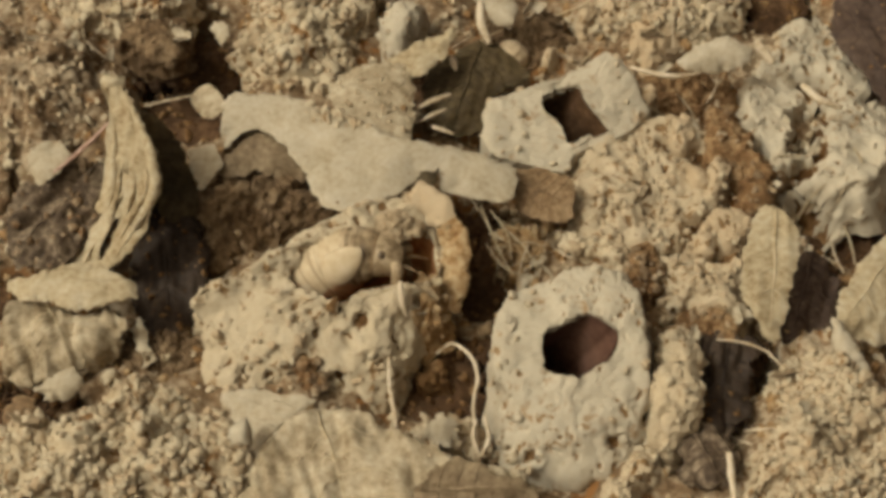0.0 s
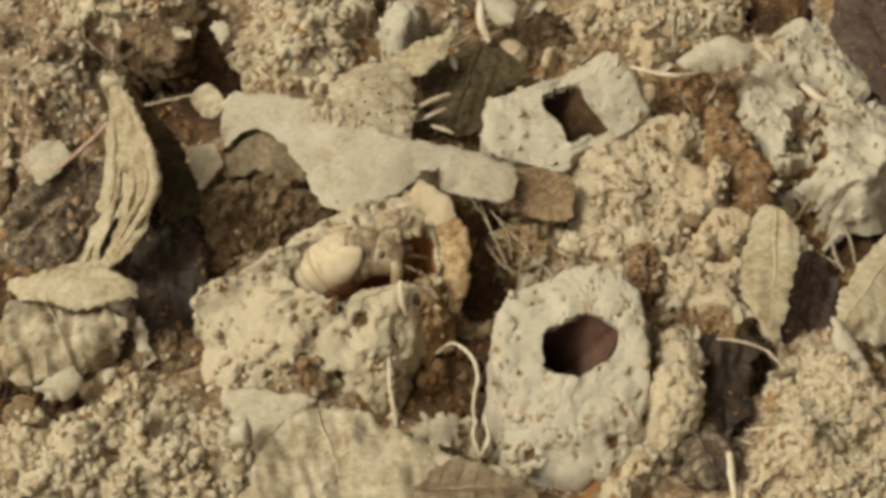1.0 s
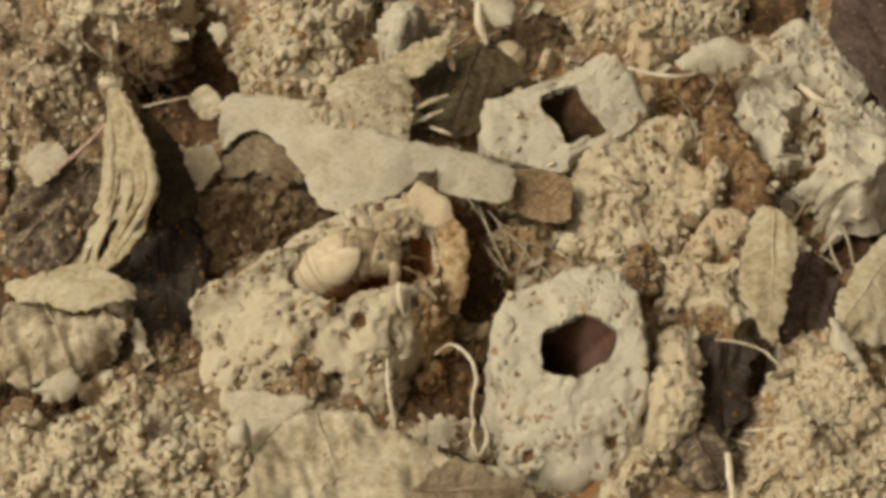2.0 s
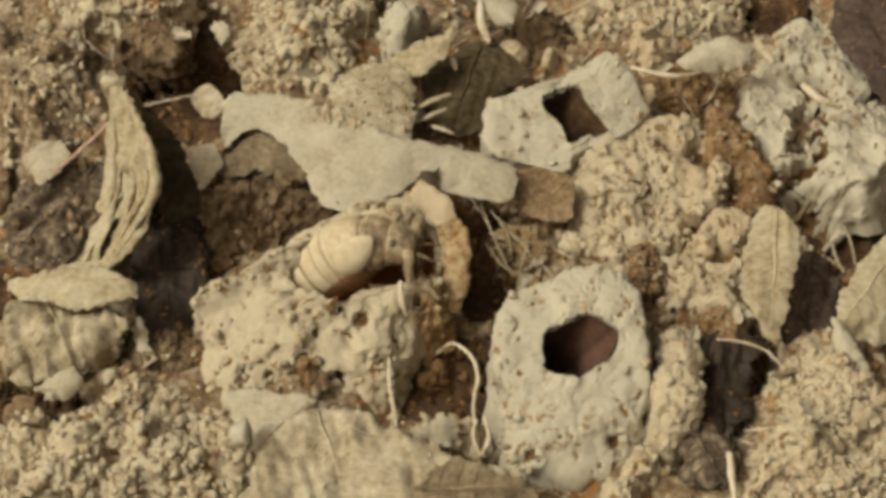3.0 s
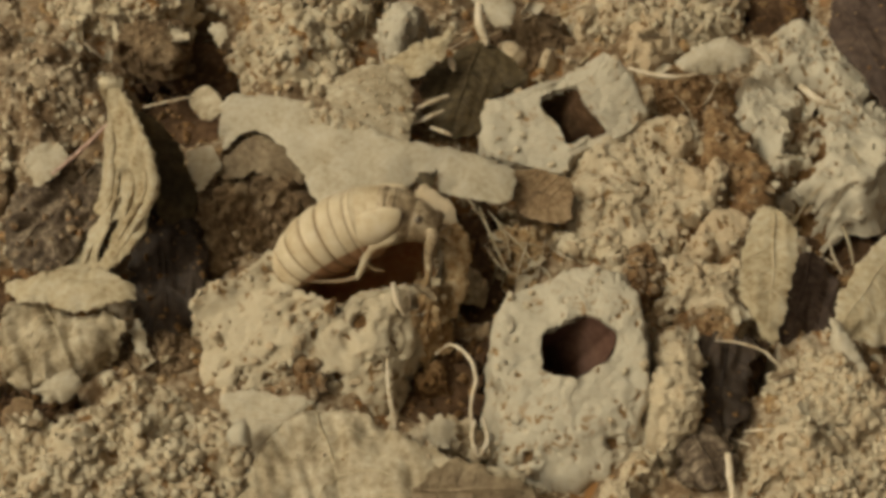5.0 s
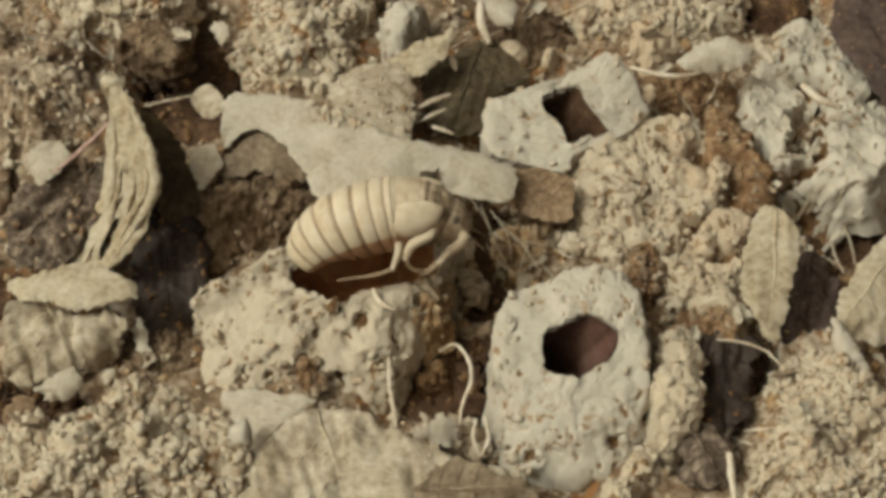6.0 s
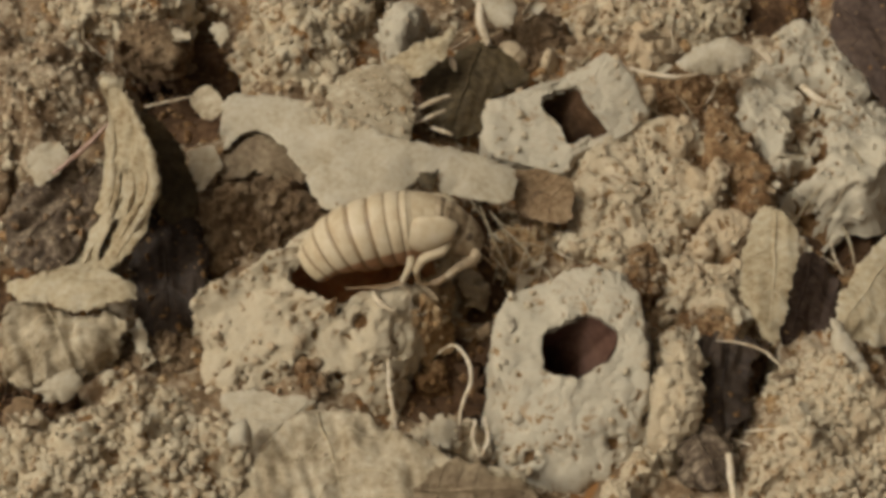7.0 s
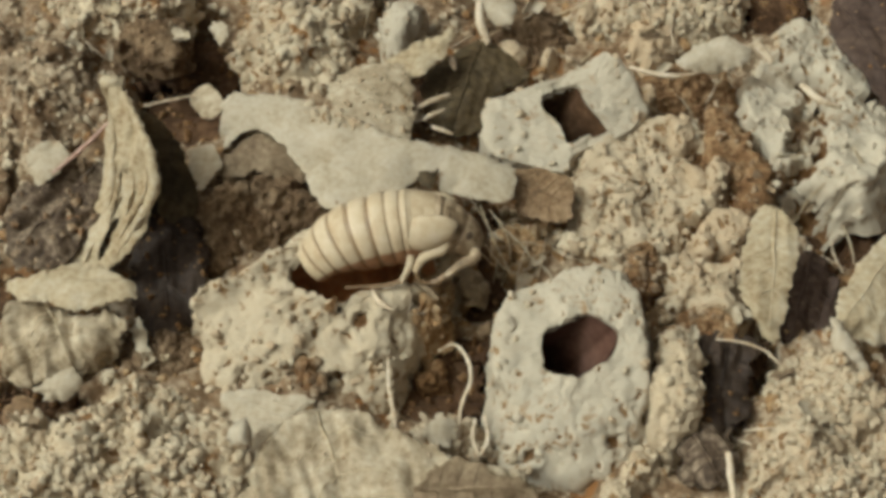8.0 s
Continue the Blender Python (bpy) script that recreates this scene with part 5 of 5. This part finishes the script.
def litter():
    """Scraps strewn where the litter lies thick: x, y, radius, scraps, stems."""
    for x, y, r, scraps, stems in LITTER:
        for k in range(scraps):
            a, d = rng.uniform(0, 6.28), r * math.sqrt(rng.uniform())
            long = rng.uniform(1.6, 4.2)
            flake(x + d * math.cos(a), y + d * math.sin(a), long, long * rng.uniform(0.4, 0.8), rng.uniform(0, 360),
                  (rng.uniform(-35, 35), rng.uniform(-35, 35)), rng.uniform(0.2, 0.9),
                  (PALE_LEAF, TAN_LEAF, PALE_LEAF, GREY_LEAF)[rng.integers(4)], salt=int(rng.integers(100)))
        for k in range(stems):
            a, d = rng.uniform(0, 6.28), r * math.sqrt(rng.uniform())
            stem_bit(x + d * math.cos(a), y + d * math.sin(a), rng.uniform(2.5, 7), rng.uniform(0, 360), rng.uniform(-1, 1), rng.uniform(0.09, 0.24), (STRAW, TAN_LEAF, DULL_LEAF)[k % 3],
                     rise=rng.uniform(-0.5, 1.5))


LITTER = [(57.0, 16.6, 7, 5, 5), (55.4, 4.7, 7, 10, 8), (12.2, -1.3, 6, 5, 12), (-56.2, -30.0, 7, 9, 4), (9.1, 47.9, 7, 5, 4), (27.8, 47.1, 9, 6, 6),
          (44.8, 47.1, 9, 6, 5), (-17.4, 48.5, 9, 4, 4), (46.6, -34.5, 9, 4, 6), (2.7, -36.4, 6, 4, 5), (-40.9, -16.8, 6, 5, 0), (37.6, 29.5, 6, 3, 3),
          (-39.9, 45.2, 6, 4, 3), (40.6, -20.8, 6, 3, 4), (-60.0, 48.2, 9, 5, 4), (-5.2, -13.8, 5, 3, 3)]
litter()

# a smooth pebble of clay beside the pale leaf
pebble = CRUMBS[2][0] * (1.75, 2.5, 2.0) + (-26.4, -38.7, 8.5)
tagged(mesh_object("clay_pebble", pebble, CRUMBS[2][1], SMOOTH_CLAY), "smooth rounded clay pebble beside a pale leaf", "clay clod")

# scraps and stems that stand out
leaf("leaf_scrap", [(5.4, 46.8, 9), (11.2, 47.3, 9), (11.4, 42.0, 8), (8.8, 42.1, 7), (6.8, 43.4, 8)], PALE_LEAF, "pale curled leaf scrap with a stalk", None, 1.2, 0.2, salt=41)
straw("dry_twig", [(6.1, 45.0, 9), (6.2, 41.3, 8), (7.5, 38.4, 6)], [0.6, 0.8, 0.5], "pale flat stalk of a leaf scrap", salt=42)
straw("dry_twig", [(-4.3, 23.6, 6), (-1.7, 24.4, 7), (1.2, 25.9, 7)], [0.25, 0.42, 0.3], "short pale straw on a dark leaf", salt=43)
straw("dry_twig", [(-4.1, 21.7, 5), (-1.7, 22.3, 6), (0.5, 23.6, 6)], [0.2, 0.38, 0.25], "short pale straw on a dark leaf", salt=44)
straw("dry_twig", [(-1.7, 21.0, 5), (0.1, 20.0, 5), (1.6, 19.3, 5)], [0.2, 0.32, 0.2], "short pale straw on a dark leaf", salt=45)
straw("white_pellet", [(1.4, 34.4, 7), (1.7, 33.1, 7), (2.0, 31.5, 7)], [0.3, 0.6, 0.3], "small white pellet on a dark leaf", category="pellet", salt=46)
straw("dry_twig", [(38.2, -20.6, 5), (41.5, -21.0, 5), (44.9, -22.2, 4.5), (47.4, -25.2, 4)], [0.1, 0.2, 0.2, 0.1], "thin twig lying between clods", salt=47)
straw("dry_twig", [(37.9, -39.3, 5), (38.0, -43.0, 4), (38.2, -46.7, 3)], [0.4, 0.5, 0.4], "thin pale straw standing against a clod", salt=48)
straw("dry_twig", [(4.4, -33.9, 5), (4.1, -36.4, 4), (5.0, -38.7, 3)], [0.25, 0.3, 0.2], "thin pale root fibre", salt=49)
straw("dry_twig", [(5.6, -33.4, 5), (6.1, -36.4, 4), (5.1, -38.5, 3)], [0.25, 0.3, 0.2], "thin pale root fibre", salt=50)
STUB = straw("dry_twig", [(-6.0, -14.3, 10), (-5.7, -16.7, 9), (-5.1, -18.1, 7)], [0.35, 0.5, 0.2], "short pale root standing in clay", salt=51)
# dark sheet added to paint the gap's shade in the tear
leaf("leaf_scrap", [(-3.6, 4.1, 10.5), (-2.7, 5.7, 11), (-0.5, 6.1, 11), (-1.0, 4.5, 10.5), (-2.2, 3.1, 10)], OLIVE_LEAF, "tiny dark patch painting the shade in a tear", None, 0.3, 0.1, salt=52)
leaf("leaf_scrap", [(-2.2, -36.6, 5), (-1.4, -34.7, 6), (1.2, -34.4, 6), (2.1, -35.7, 5), (0.5, -37.7, 4)], PALE_LEAF, "pale curled leaf scrap", None, 0.3, 0.9, salt=53)
leaf("leaf_scrap", [(-43.8, -17.3, 4), (-42.6, -16.6, 5), (-41.5, -18.8, 4), (-41.7, -21.6, 3), (-43.3, -20.1, 3)], PALE_LEAF, "bleached scrap in the shade of a leaf", None, 0.6, 0.2, salt=54)
leaf("leaf_scrap", [(-59.8, -33.0, 3), (-58.5, -29.9, 4), (-55.7, -30.6, 4), (-54.9, -33.4, 3), (-56.8, -36.0, 2), (-59.2, -35.0, 2)], BROWN_LEAF, "small rust-brown leaf scrap", None, 0.6, 0.4, salt=55)
leaf("leaf_scrap", [(-56.1, -28.5, 4), (-53.1, -26.4, 5), (-50.5, -25.4, 5), (-50.0, -28.5, 4), (-53.3, -29.9, 3)], PALE_LEAF, "pale twisted leaf scrap", None, 1.0, 0.4, salt=56)
leaf("leaf_scrap", [(-37.9, 41.7, 7), (-35.4, 41.6, 8), (-34.5, 39.7, 7), (-35.9, 38.4, 6)], PALE_LEAF, "small bleached leaf scrap", None, 0.4, 0.2, salt=57)


# ---------------------------------------------------------------- the nymph
AXIS = [(0.79 * x + 0.2, y, 0.82 * z) for x, y, z in [(-14.8, 0, -8.2), (-11.6, 0, -5.0), (-6.8, 0, -2.0), (0, 0, 0), (5.5, 0, 0.4), (10.4, 0, -1.4), (14.0, 0, -4.6)]]
GIRTH = [3.3, 4.6, 5.1, 5.1, 4.5, 3.6, 2.2]


FORE_LEGS, OTHER_LEGS = [], []


def nymph():
    root = new("cicada_nymph")
    tagged(root, "pale amber cicada nymph climbing out of its clay hollow", "insect")
    steps = 181
    c = open_curve(AXIS, steps)
    g = open_curve([(x, 0, 0) for x in GIRTH], steps)[:, 0]
    t = np.gradient(c, axis=0)
    t /= np.linalg.norm(t, axis=1, keepdims=True)
    upward = np.stack([-t[:, 2], np.zeros(steps), t[:, 0]], 1)

    def hoop(k, scale, n=48):
        """A ring round the body: broad back, flatter belly."""
        a = np.linspace(0, 2 * np.pi, n, endpoint=False)
        r = g[k] * scale
        height = np.where(np.sin(a) > 0, 1.0, np.interp(k, (0, 30, 60, 110, 150, 180), (0.58, 0.62, 0.95, 1.1, 0.8, 0.7)))
        return c[k] + r * (np.cos(a)[:, None] * np.array([[0, 1.0, 0]]) + (np.sin(a) * height)[:, None] * upward[k])

    def section(name, a, b, mat, swell=0.06, label="", n=48):
        ks = np.linspace(a, b, 13).astype(int)
        scale = 1 + swell * np.abs(np.sin(np.linspace(0, np.pi, 13))) ** 0.4 - swell * 0.6
        scale[0] -= 0.09
        scale[-1] -= 0.09
        rings = np.concatenate([hoop(k, s, n) for k, s in zip(ks, scale)])
        f = strip_faces(13, n).tolist() + [list(range(n))[::-1], list(range(12 * n, 13 * n))]
        v = rings + 0.05 * np.stack([value_noise(rings, 1.5, q) for q in range(3)], 1)
        ob = mesh_object(name, v, f, mat, root, label)
        if mat is SHELL:                                    # the lower flank turns brown: underside colour with its shade painted in
            ob.data.materials.append(BELLY)
            low = np.sin((np.arange(n) + 0.5) / n * 2 * np.pi) < -0.22
            ob.data.polygons.foreach_set("material_index", np.concatenate([np.tile(low, 12), [False, False]]).astype(np.int32))
        return ob

    cuts = [2, 18, 33, 48, 62, 75, 87, 98, 108]
    for k in range(8):
        section("abdomen_segment", cuts[k], cuts[k + 1], SHELL, 0.07)
    section("body_core", 4, 112, JOINT, -0.10, "brown skin between the segments")
    section("thorax_segment", 106, 117, SHELL, 0.03)
    section("thorax_segment", 114, 126, SHELL, 0.03)
    for a, b in ((122, 131), (130, 140), (139, 150)):
        section("pronotum", a, b, HEAD_SKIN, 0.06, "mottled olive-brown collar plate")
    section("head", 150, 179, HEAD_SKIN, 0.08, "pale head with dark eyes")
    for side in (-1, 1):
        v, f = tube([(8.6, side * 3.2, 2.2), (6.8, side * 4.0, 1.7), (3.6, side * 4.5, 0.9), (0.6, side * 4.7, 0.2)], [0.5, 1.9, 2.5, 0.7], 20, 40)
        v[:, 1] = side * (4.3 + (np.abs(v[:, 1]) - 4.3) * 0.4 - 0.22 * np.clip(v[:, 2] - 0.5, 0, 9))
        mesh_object("wing_pad", v, f, SHELL, root, "smooth pale wing pad")
        v, f = tube([(10.0, side * 1.6, -0.4), (10.4, side * 2.9, -0.2)], [0.4, 0.8, 0.75, 0.3], 14, 14)
        mesh_object("eye", v, f, EYE_DARK, root, "dark rounded eye")
        v, f = tube([(11.0, side * 0.8, -3.4), (12.6, side * 1.6, -3.9), (14.2, side * 2.2, -5.4)], [0.3, 0.18, 0.06], 8)
        mesh_object("antenna", v, f, JOINT, root, "thin brown antenna")
        leg = mesh_object("fore_leg", *tube([(0.0, side * -0.0, 0.0), (0.3, side * 1.1, -0.9), (-1.8, side * 1.7, -1.9), (-4.2, side * 1.9, -3.9)], [0.6, 0.85, 0.7, 0.45], 12, 30), HEAD_SKIN, root, "stout digging fore leg")
        leg.location = Vector((11.0, side * 2.0, -2.3)) * MM
        mesh_object("tibia", *tube([(-3.8, side * 1.9, -3.5), (-5.6, side * 2.1, -4.5), (-6.9, side * 2.0, -4.4)], [0.55, 0.45, 0.1], 10, 20), JOINT, leg, "hooked brown claw")
        FORE_LEGS.append(leg)
        leg = mesh_object("middle_leg", *tube([(0.0, side * -0.0, 0.0), (-0.5, side * 1.1, -1.4), (-3.1, side * 1.5, -2.6), (-4.4, side * 1.5, -4.9)], [0.6, 0.85, 0.75, 0.45], 12, 30), SHELL, root, "slender bent leg")
        leg.location = Vector((7.3, side * 3.0, 0.1)) * MM
        mesh_object("foot", *tube([(-4.3, side * 1.5, -4.5), (-3.7, side * 1.5, -6.4), (-1.9, side * 1.5, -6.8)], [0.4, 0.3, 0.1], 10, 20), JOINT, leg)
        OTHER_LEGS.append(leg)
        leg = mesh_object("hind_leg", *tube([(0.0, side * -0.0, 0.0), (0.5, side * 1.3, -2.4), (-0.9, side * 1.5, -5.7)], [0.6, 0.6, 0.35], 12, 30), SHELL, root, "slender bent leg")
        leg.location = Vector((1.8, side * 3.0, -0.9)) * MM
        mesh_object("foot", *tube([(-0.7, side * 1.5, -5.4), (-3.4, side * 1.7, -6.0), (-8.7, side * 1.9, -6.2)], [0.35, 0.26, 0.1], 10, 20), JOINT, leg)
        OTHER_LEGS.append(leg)
    section("collar", 148, 151, JOINT, -0.02, "dark band behind the head")
    return root


NYMPH = nymph()


# the arched wall of the broken turret: a thin, uneven plate of clay standing on edge
def arched_wall():
    line = open_curve([(-5.9, 0.3, 11), (-2.9, 0.1, 11.5), (0.1, -3.3, 11), (1.8, -6.9, 9), (1.9, -10.6, 6.5), (1.6, -13.8, 2.5)], 80)
    t = np.gradient(line, axis=0)
    t /= np.linalg.norm(t, axis=1, keepdims=True)
    face = np.array([-0.35, -0.72, 0.6])                # the plate's flat side
    side = np.cross(t, face)
    side /= np.linalg.norm(side, axis=1, keepdims=True)
    out = np.cross(side, t)
    ang = np.linspace(0, 2 * np.pi, 36, endpoint=False)
    half = np.interp(np.linspace(0, 1, 80), np.linspace(0, 1, 7), [0.6, 1.9, 2.5, 1.9, 2.0, 1.7, 1.0])
    half = half + 0.5 * value_noise(line, 1.8, 3) + 0.3 * value_noise(line, 0.7, 4)
    v = line[:, None] + half[:, None, None] * np.cos(ang)[None, :, None] * side[:, None] + 0.75 * np.sin(ang)[None, :, None] * out[:, None]
    v = v.reshape(-1, 3)
    f = strip_faces(80, 36)
    v, _ = crumbly(v, f, 0.5, 200, 1.5)
    cut = 36 * 36
    caps = [list(range(36))[::-1], list(range(cut - 36, cut))]
    ob = tagged(mesh_object("clay_wall", v[:cut], strip_faces(36, 36).tolist() + caps, CLAY), "thin arched clay wall of a broken turret", "clay wall")
    # the lower wall is browner, with its shade painted by the darker material
    low = v[cut - 36:]
    mesh_object("wall_foot", low, strip_faces(45, 36).tolist() + [list(range(36))[::-1], list(range(44 * 36, 45 * 36))], SOIL, ob, "brownish foot of the wall, darkened as shade",
                base=np.array(ob.location) / MM)
    return ob


WALL = arched_wall()


def head_clump():
    """Loose crumbs heaped on the nymph's head, which it shoves aside."""
    x, y, z = -6.7, -4.1, 9.8
    root = new("crumb_clump")
    root.location = Vector((x, y, z)) * MM
    tagged(root, "clump of clay crumbs heaped over the nymph's head", "soil clump")
    for k in range(70):
        a, d = rng.uniform(0, 6.28), math.sqrt(rng.uniform())
        shape, faces, made = LUMP_MESHES[rng.integers(7)]
        piece = new("crumb", made[CLAY.name])
        piece.parent = root
        size = rng.uniform(0.4, 0.95) * MM
        at = Vector((3.4 * d * math.cos(a), 2.6 * d * math.sin(a), 2.0 * (1 - d) + rng.uniform(-0.6, 0.4))) * MM
        piece.matrix_basis = Matrix.LocRotScale(at, Euler(rng.uniform(0, 6.3, 3)), (size, size, size))
    return root


CLUMP = head_clump()
LOOP = straw("bent_twig", [(-0.9, -23.8, 6), (1.2, -23.6, 8), (3.5, -26.0, 9), (4.7, -29.0, 8), (4.1, -32.7, 6), (4.7, -37.3, 2)], [0.14, 0.2, 0.28, 0.3, 0.26, 0.2], "thin pale stem bent into a loop", salt=3)


# ---------------------------------------------------------------- what moves
def motions():
    x0, y0, z0 = -6.7, -7.5, 14

    def at(right, down, pitch, turn=0, roll=-22):
        """The nymph shifted sideways and downwards from where it ends, and pitched head-up."""
        return pose((x0 + right * 0.085) * MM, y0 * MM, (z0 - down * 0.132) * MM, roll, -pitch, turn)

    walk(NYMPH, [(0.0, at(-124, 72, 31)), (1.5, at(-124, 72, 31)), (2.2, at(-124, 72, 31)), (2.8, at(-112, 64, 32)), (3.0, at(-102, 55, 33)), (3.2, at(-100, 60, 32)),
                 (3.5, at(-104, 54, 34)), (4.0, at(-102, 46, 33)), (4.3, at(-92, 38, 30)), (4.5, at(-78, 32, 27)), (4.7, at(-76, 16, 24)),
                 (5.3, at(-62, -12, 15)), (5.8, at(-42, -26, 8)), (6.0, at(-22, -20, 4)), (6.2, at(-2, -2, 0)), (6.5, at(0, 0, 0)), (8.0, at(0, 0, 0))])
    cx, cy, cz = CLUMP.location
    walk(CLUMP, [(0.0, pose(cx, cy, cz)), (2.8, pose(cx, cy, cz)), (3.0, pose(cx, cy, cz + 0.001)), (3.5, pose(cx + 0.0007, cy, cz + 0.0018)),
                 (4.0, pose(cx + 0.0012, cy, cz + 0.002)), (4.3, pose(cx + 0.003, cy, cz + 0.0012)), (4.5, pose(cx + 0.006, cy, cz - 0.002, 0, 20)),
                 (4.8, pose(cx + 0.010, cy - 0.001, cz - 0.009, 0, 50)), (5.2, pose(cx + 0.011, cy - 0.002, cz - 0.0115, 0, 60)), (8.0, pose(cx + 0.011, cy - 0.002, cz - 0.0115, 0, 60))])
    for side, leg in zip((-1, 1), FORE_LEGS):
        x, y, z = leg.location

        def swing(pitch, turn):
            return pose(x, y, z, 0, pitch, turn * side)

        k = 0.6 if side > 0 else 1.0
        walk(leg, [(0.0, swing(-30, 0)), (2.6, swing(-30, 0)), (2.9, swing(-48 * k, 10)), (3.1, swing(-24, -5)), (3.3, swing(-50 * k, 15)), (3.5, swing(-28, 0)),
                   (3.8, swing(-48 * k, 10)), (4.0, swing(-26, 0)), (4.3, swing(-52 * k, 10)), (4.5, swing(-38, 0)), (4.7, swing(-50, 8)), (5.2, swing(-24, 0)),
                   (5.8, swing(-20, 5)), (6.0, swing(-6 * k, 0)), (6.3, swing(0, 0)), (8.0, swing(0, 0))])
    for k, leg in enumerate(OTHER_LEGS):                    # folded under the body until the nymph climbs out
        x, y, z = leg.location
        side = -1 if k < 2 else 1

        def fold(tuck, pitch=0):
            return pose(x, y + side * -0.0012 * tuck, z, -50 * side * tuck, pitch, 0)

        walk(leg, [(0.0, fold(1)), (4.0, fold(1)), (4.2, fold(0.6, -8)), (4.5, fold(0.25, 18)), (4.7, fold(0.1, 5)), (5.2, fold(0.1, 22)), (5.8, fold(0, -6)),
                   (6.2, fold(0)), (8.0, fold(0))])
    # the wall of the turret gives way as the nymph pushes past; the stem is dragged straight
    wx, wy, wz = WALL.location
    walk(WALL, [(0.0, pose(wx, wy, wz)), (4.7, pose(wx, wy, wz)), (5.3, pose(wx + 0.0015, wy + 0.002, wz - 0.005, 0, 8, -6)),
                (5.8, pose(wx + 0.003, wy + 0.004, wz - 0.012, 0, 14, -12)), (8.0, pose(wx + 0.003, wy + 0.004, wz - 0.012, 0, 14, -12))])
    tx, ty, tz = STUB.location
    walk(STUB, [(0.0, pose(tx, ty, tz)), (4.7, pose(tx, ty, tz)), (5.2, pose(tx, ty, tz + 0.0005, 0, -35)), (5.7, pose(tx - 0.001, ty, tz + 0.001, 0, -76)),
                (8.0, pose(tx - 0.001, ty, tz + 0.001, 0, -76))])
    lx, ly, lz = LOOP.location
    walk(LOOP, [(0.0, pose(lx, ly, lz)), (4.7, pose(lx, ly, lz)), (5.4, pose(lx - 0.0004, ly, lz, 0, 0, -6)), (5.8, pose(lx - 0.0007, ly, lz - 0.0005, 0, 0, -12)),
                (8.0, pose(lx - 0.0007, ly, lz - 0.0005, 0, 0, -12))])


motions()
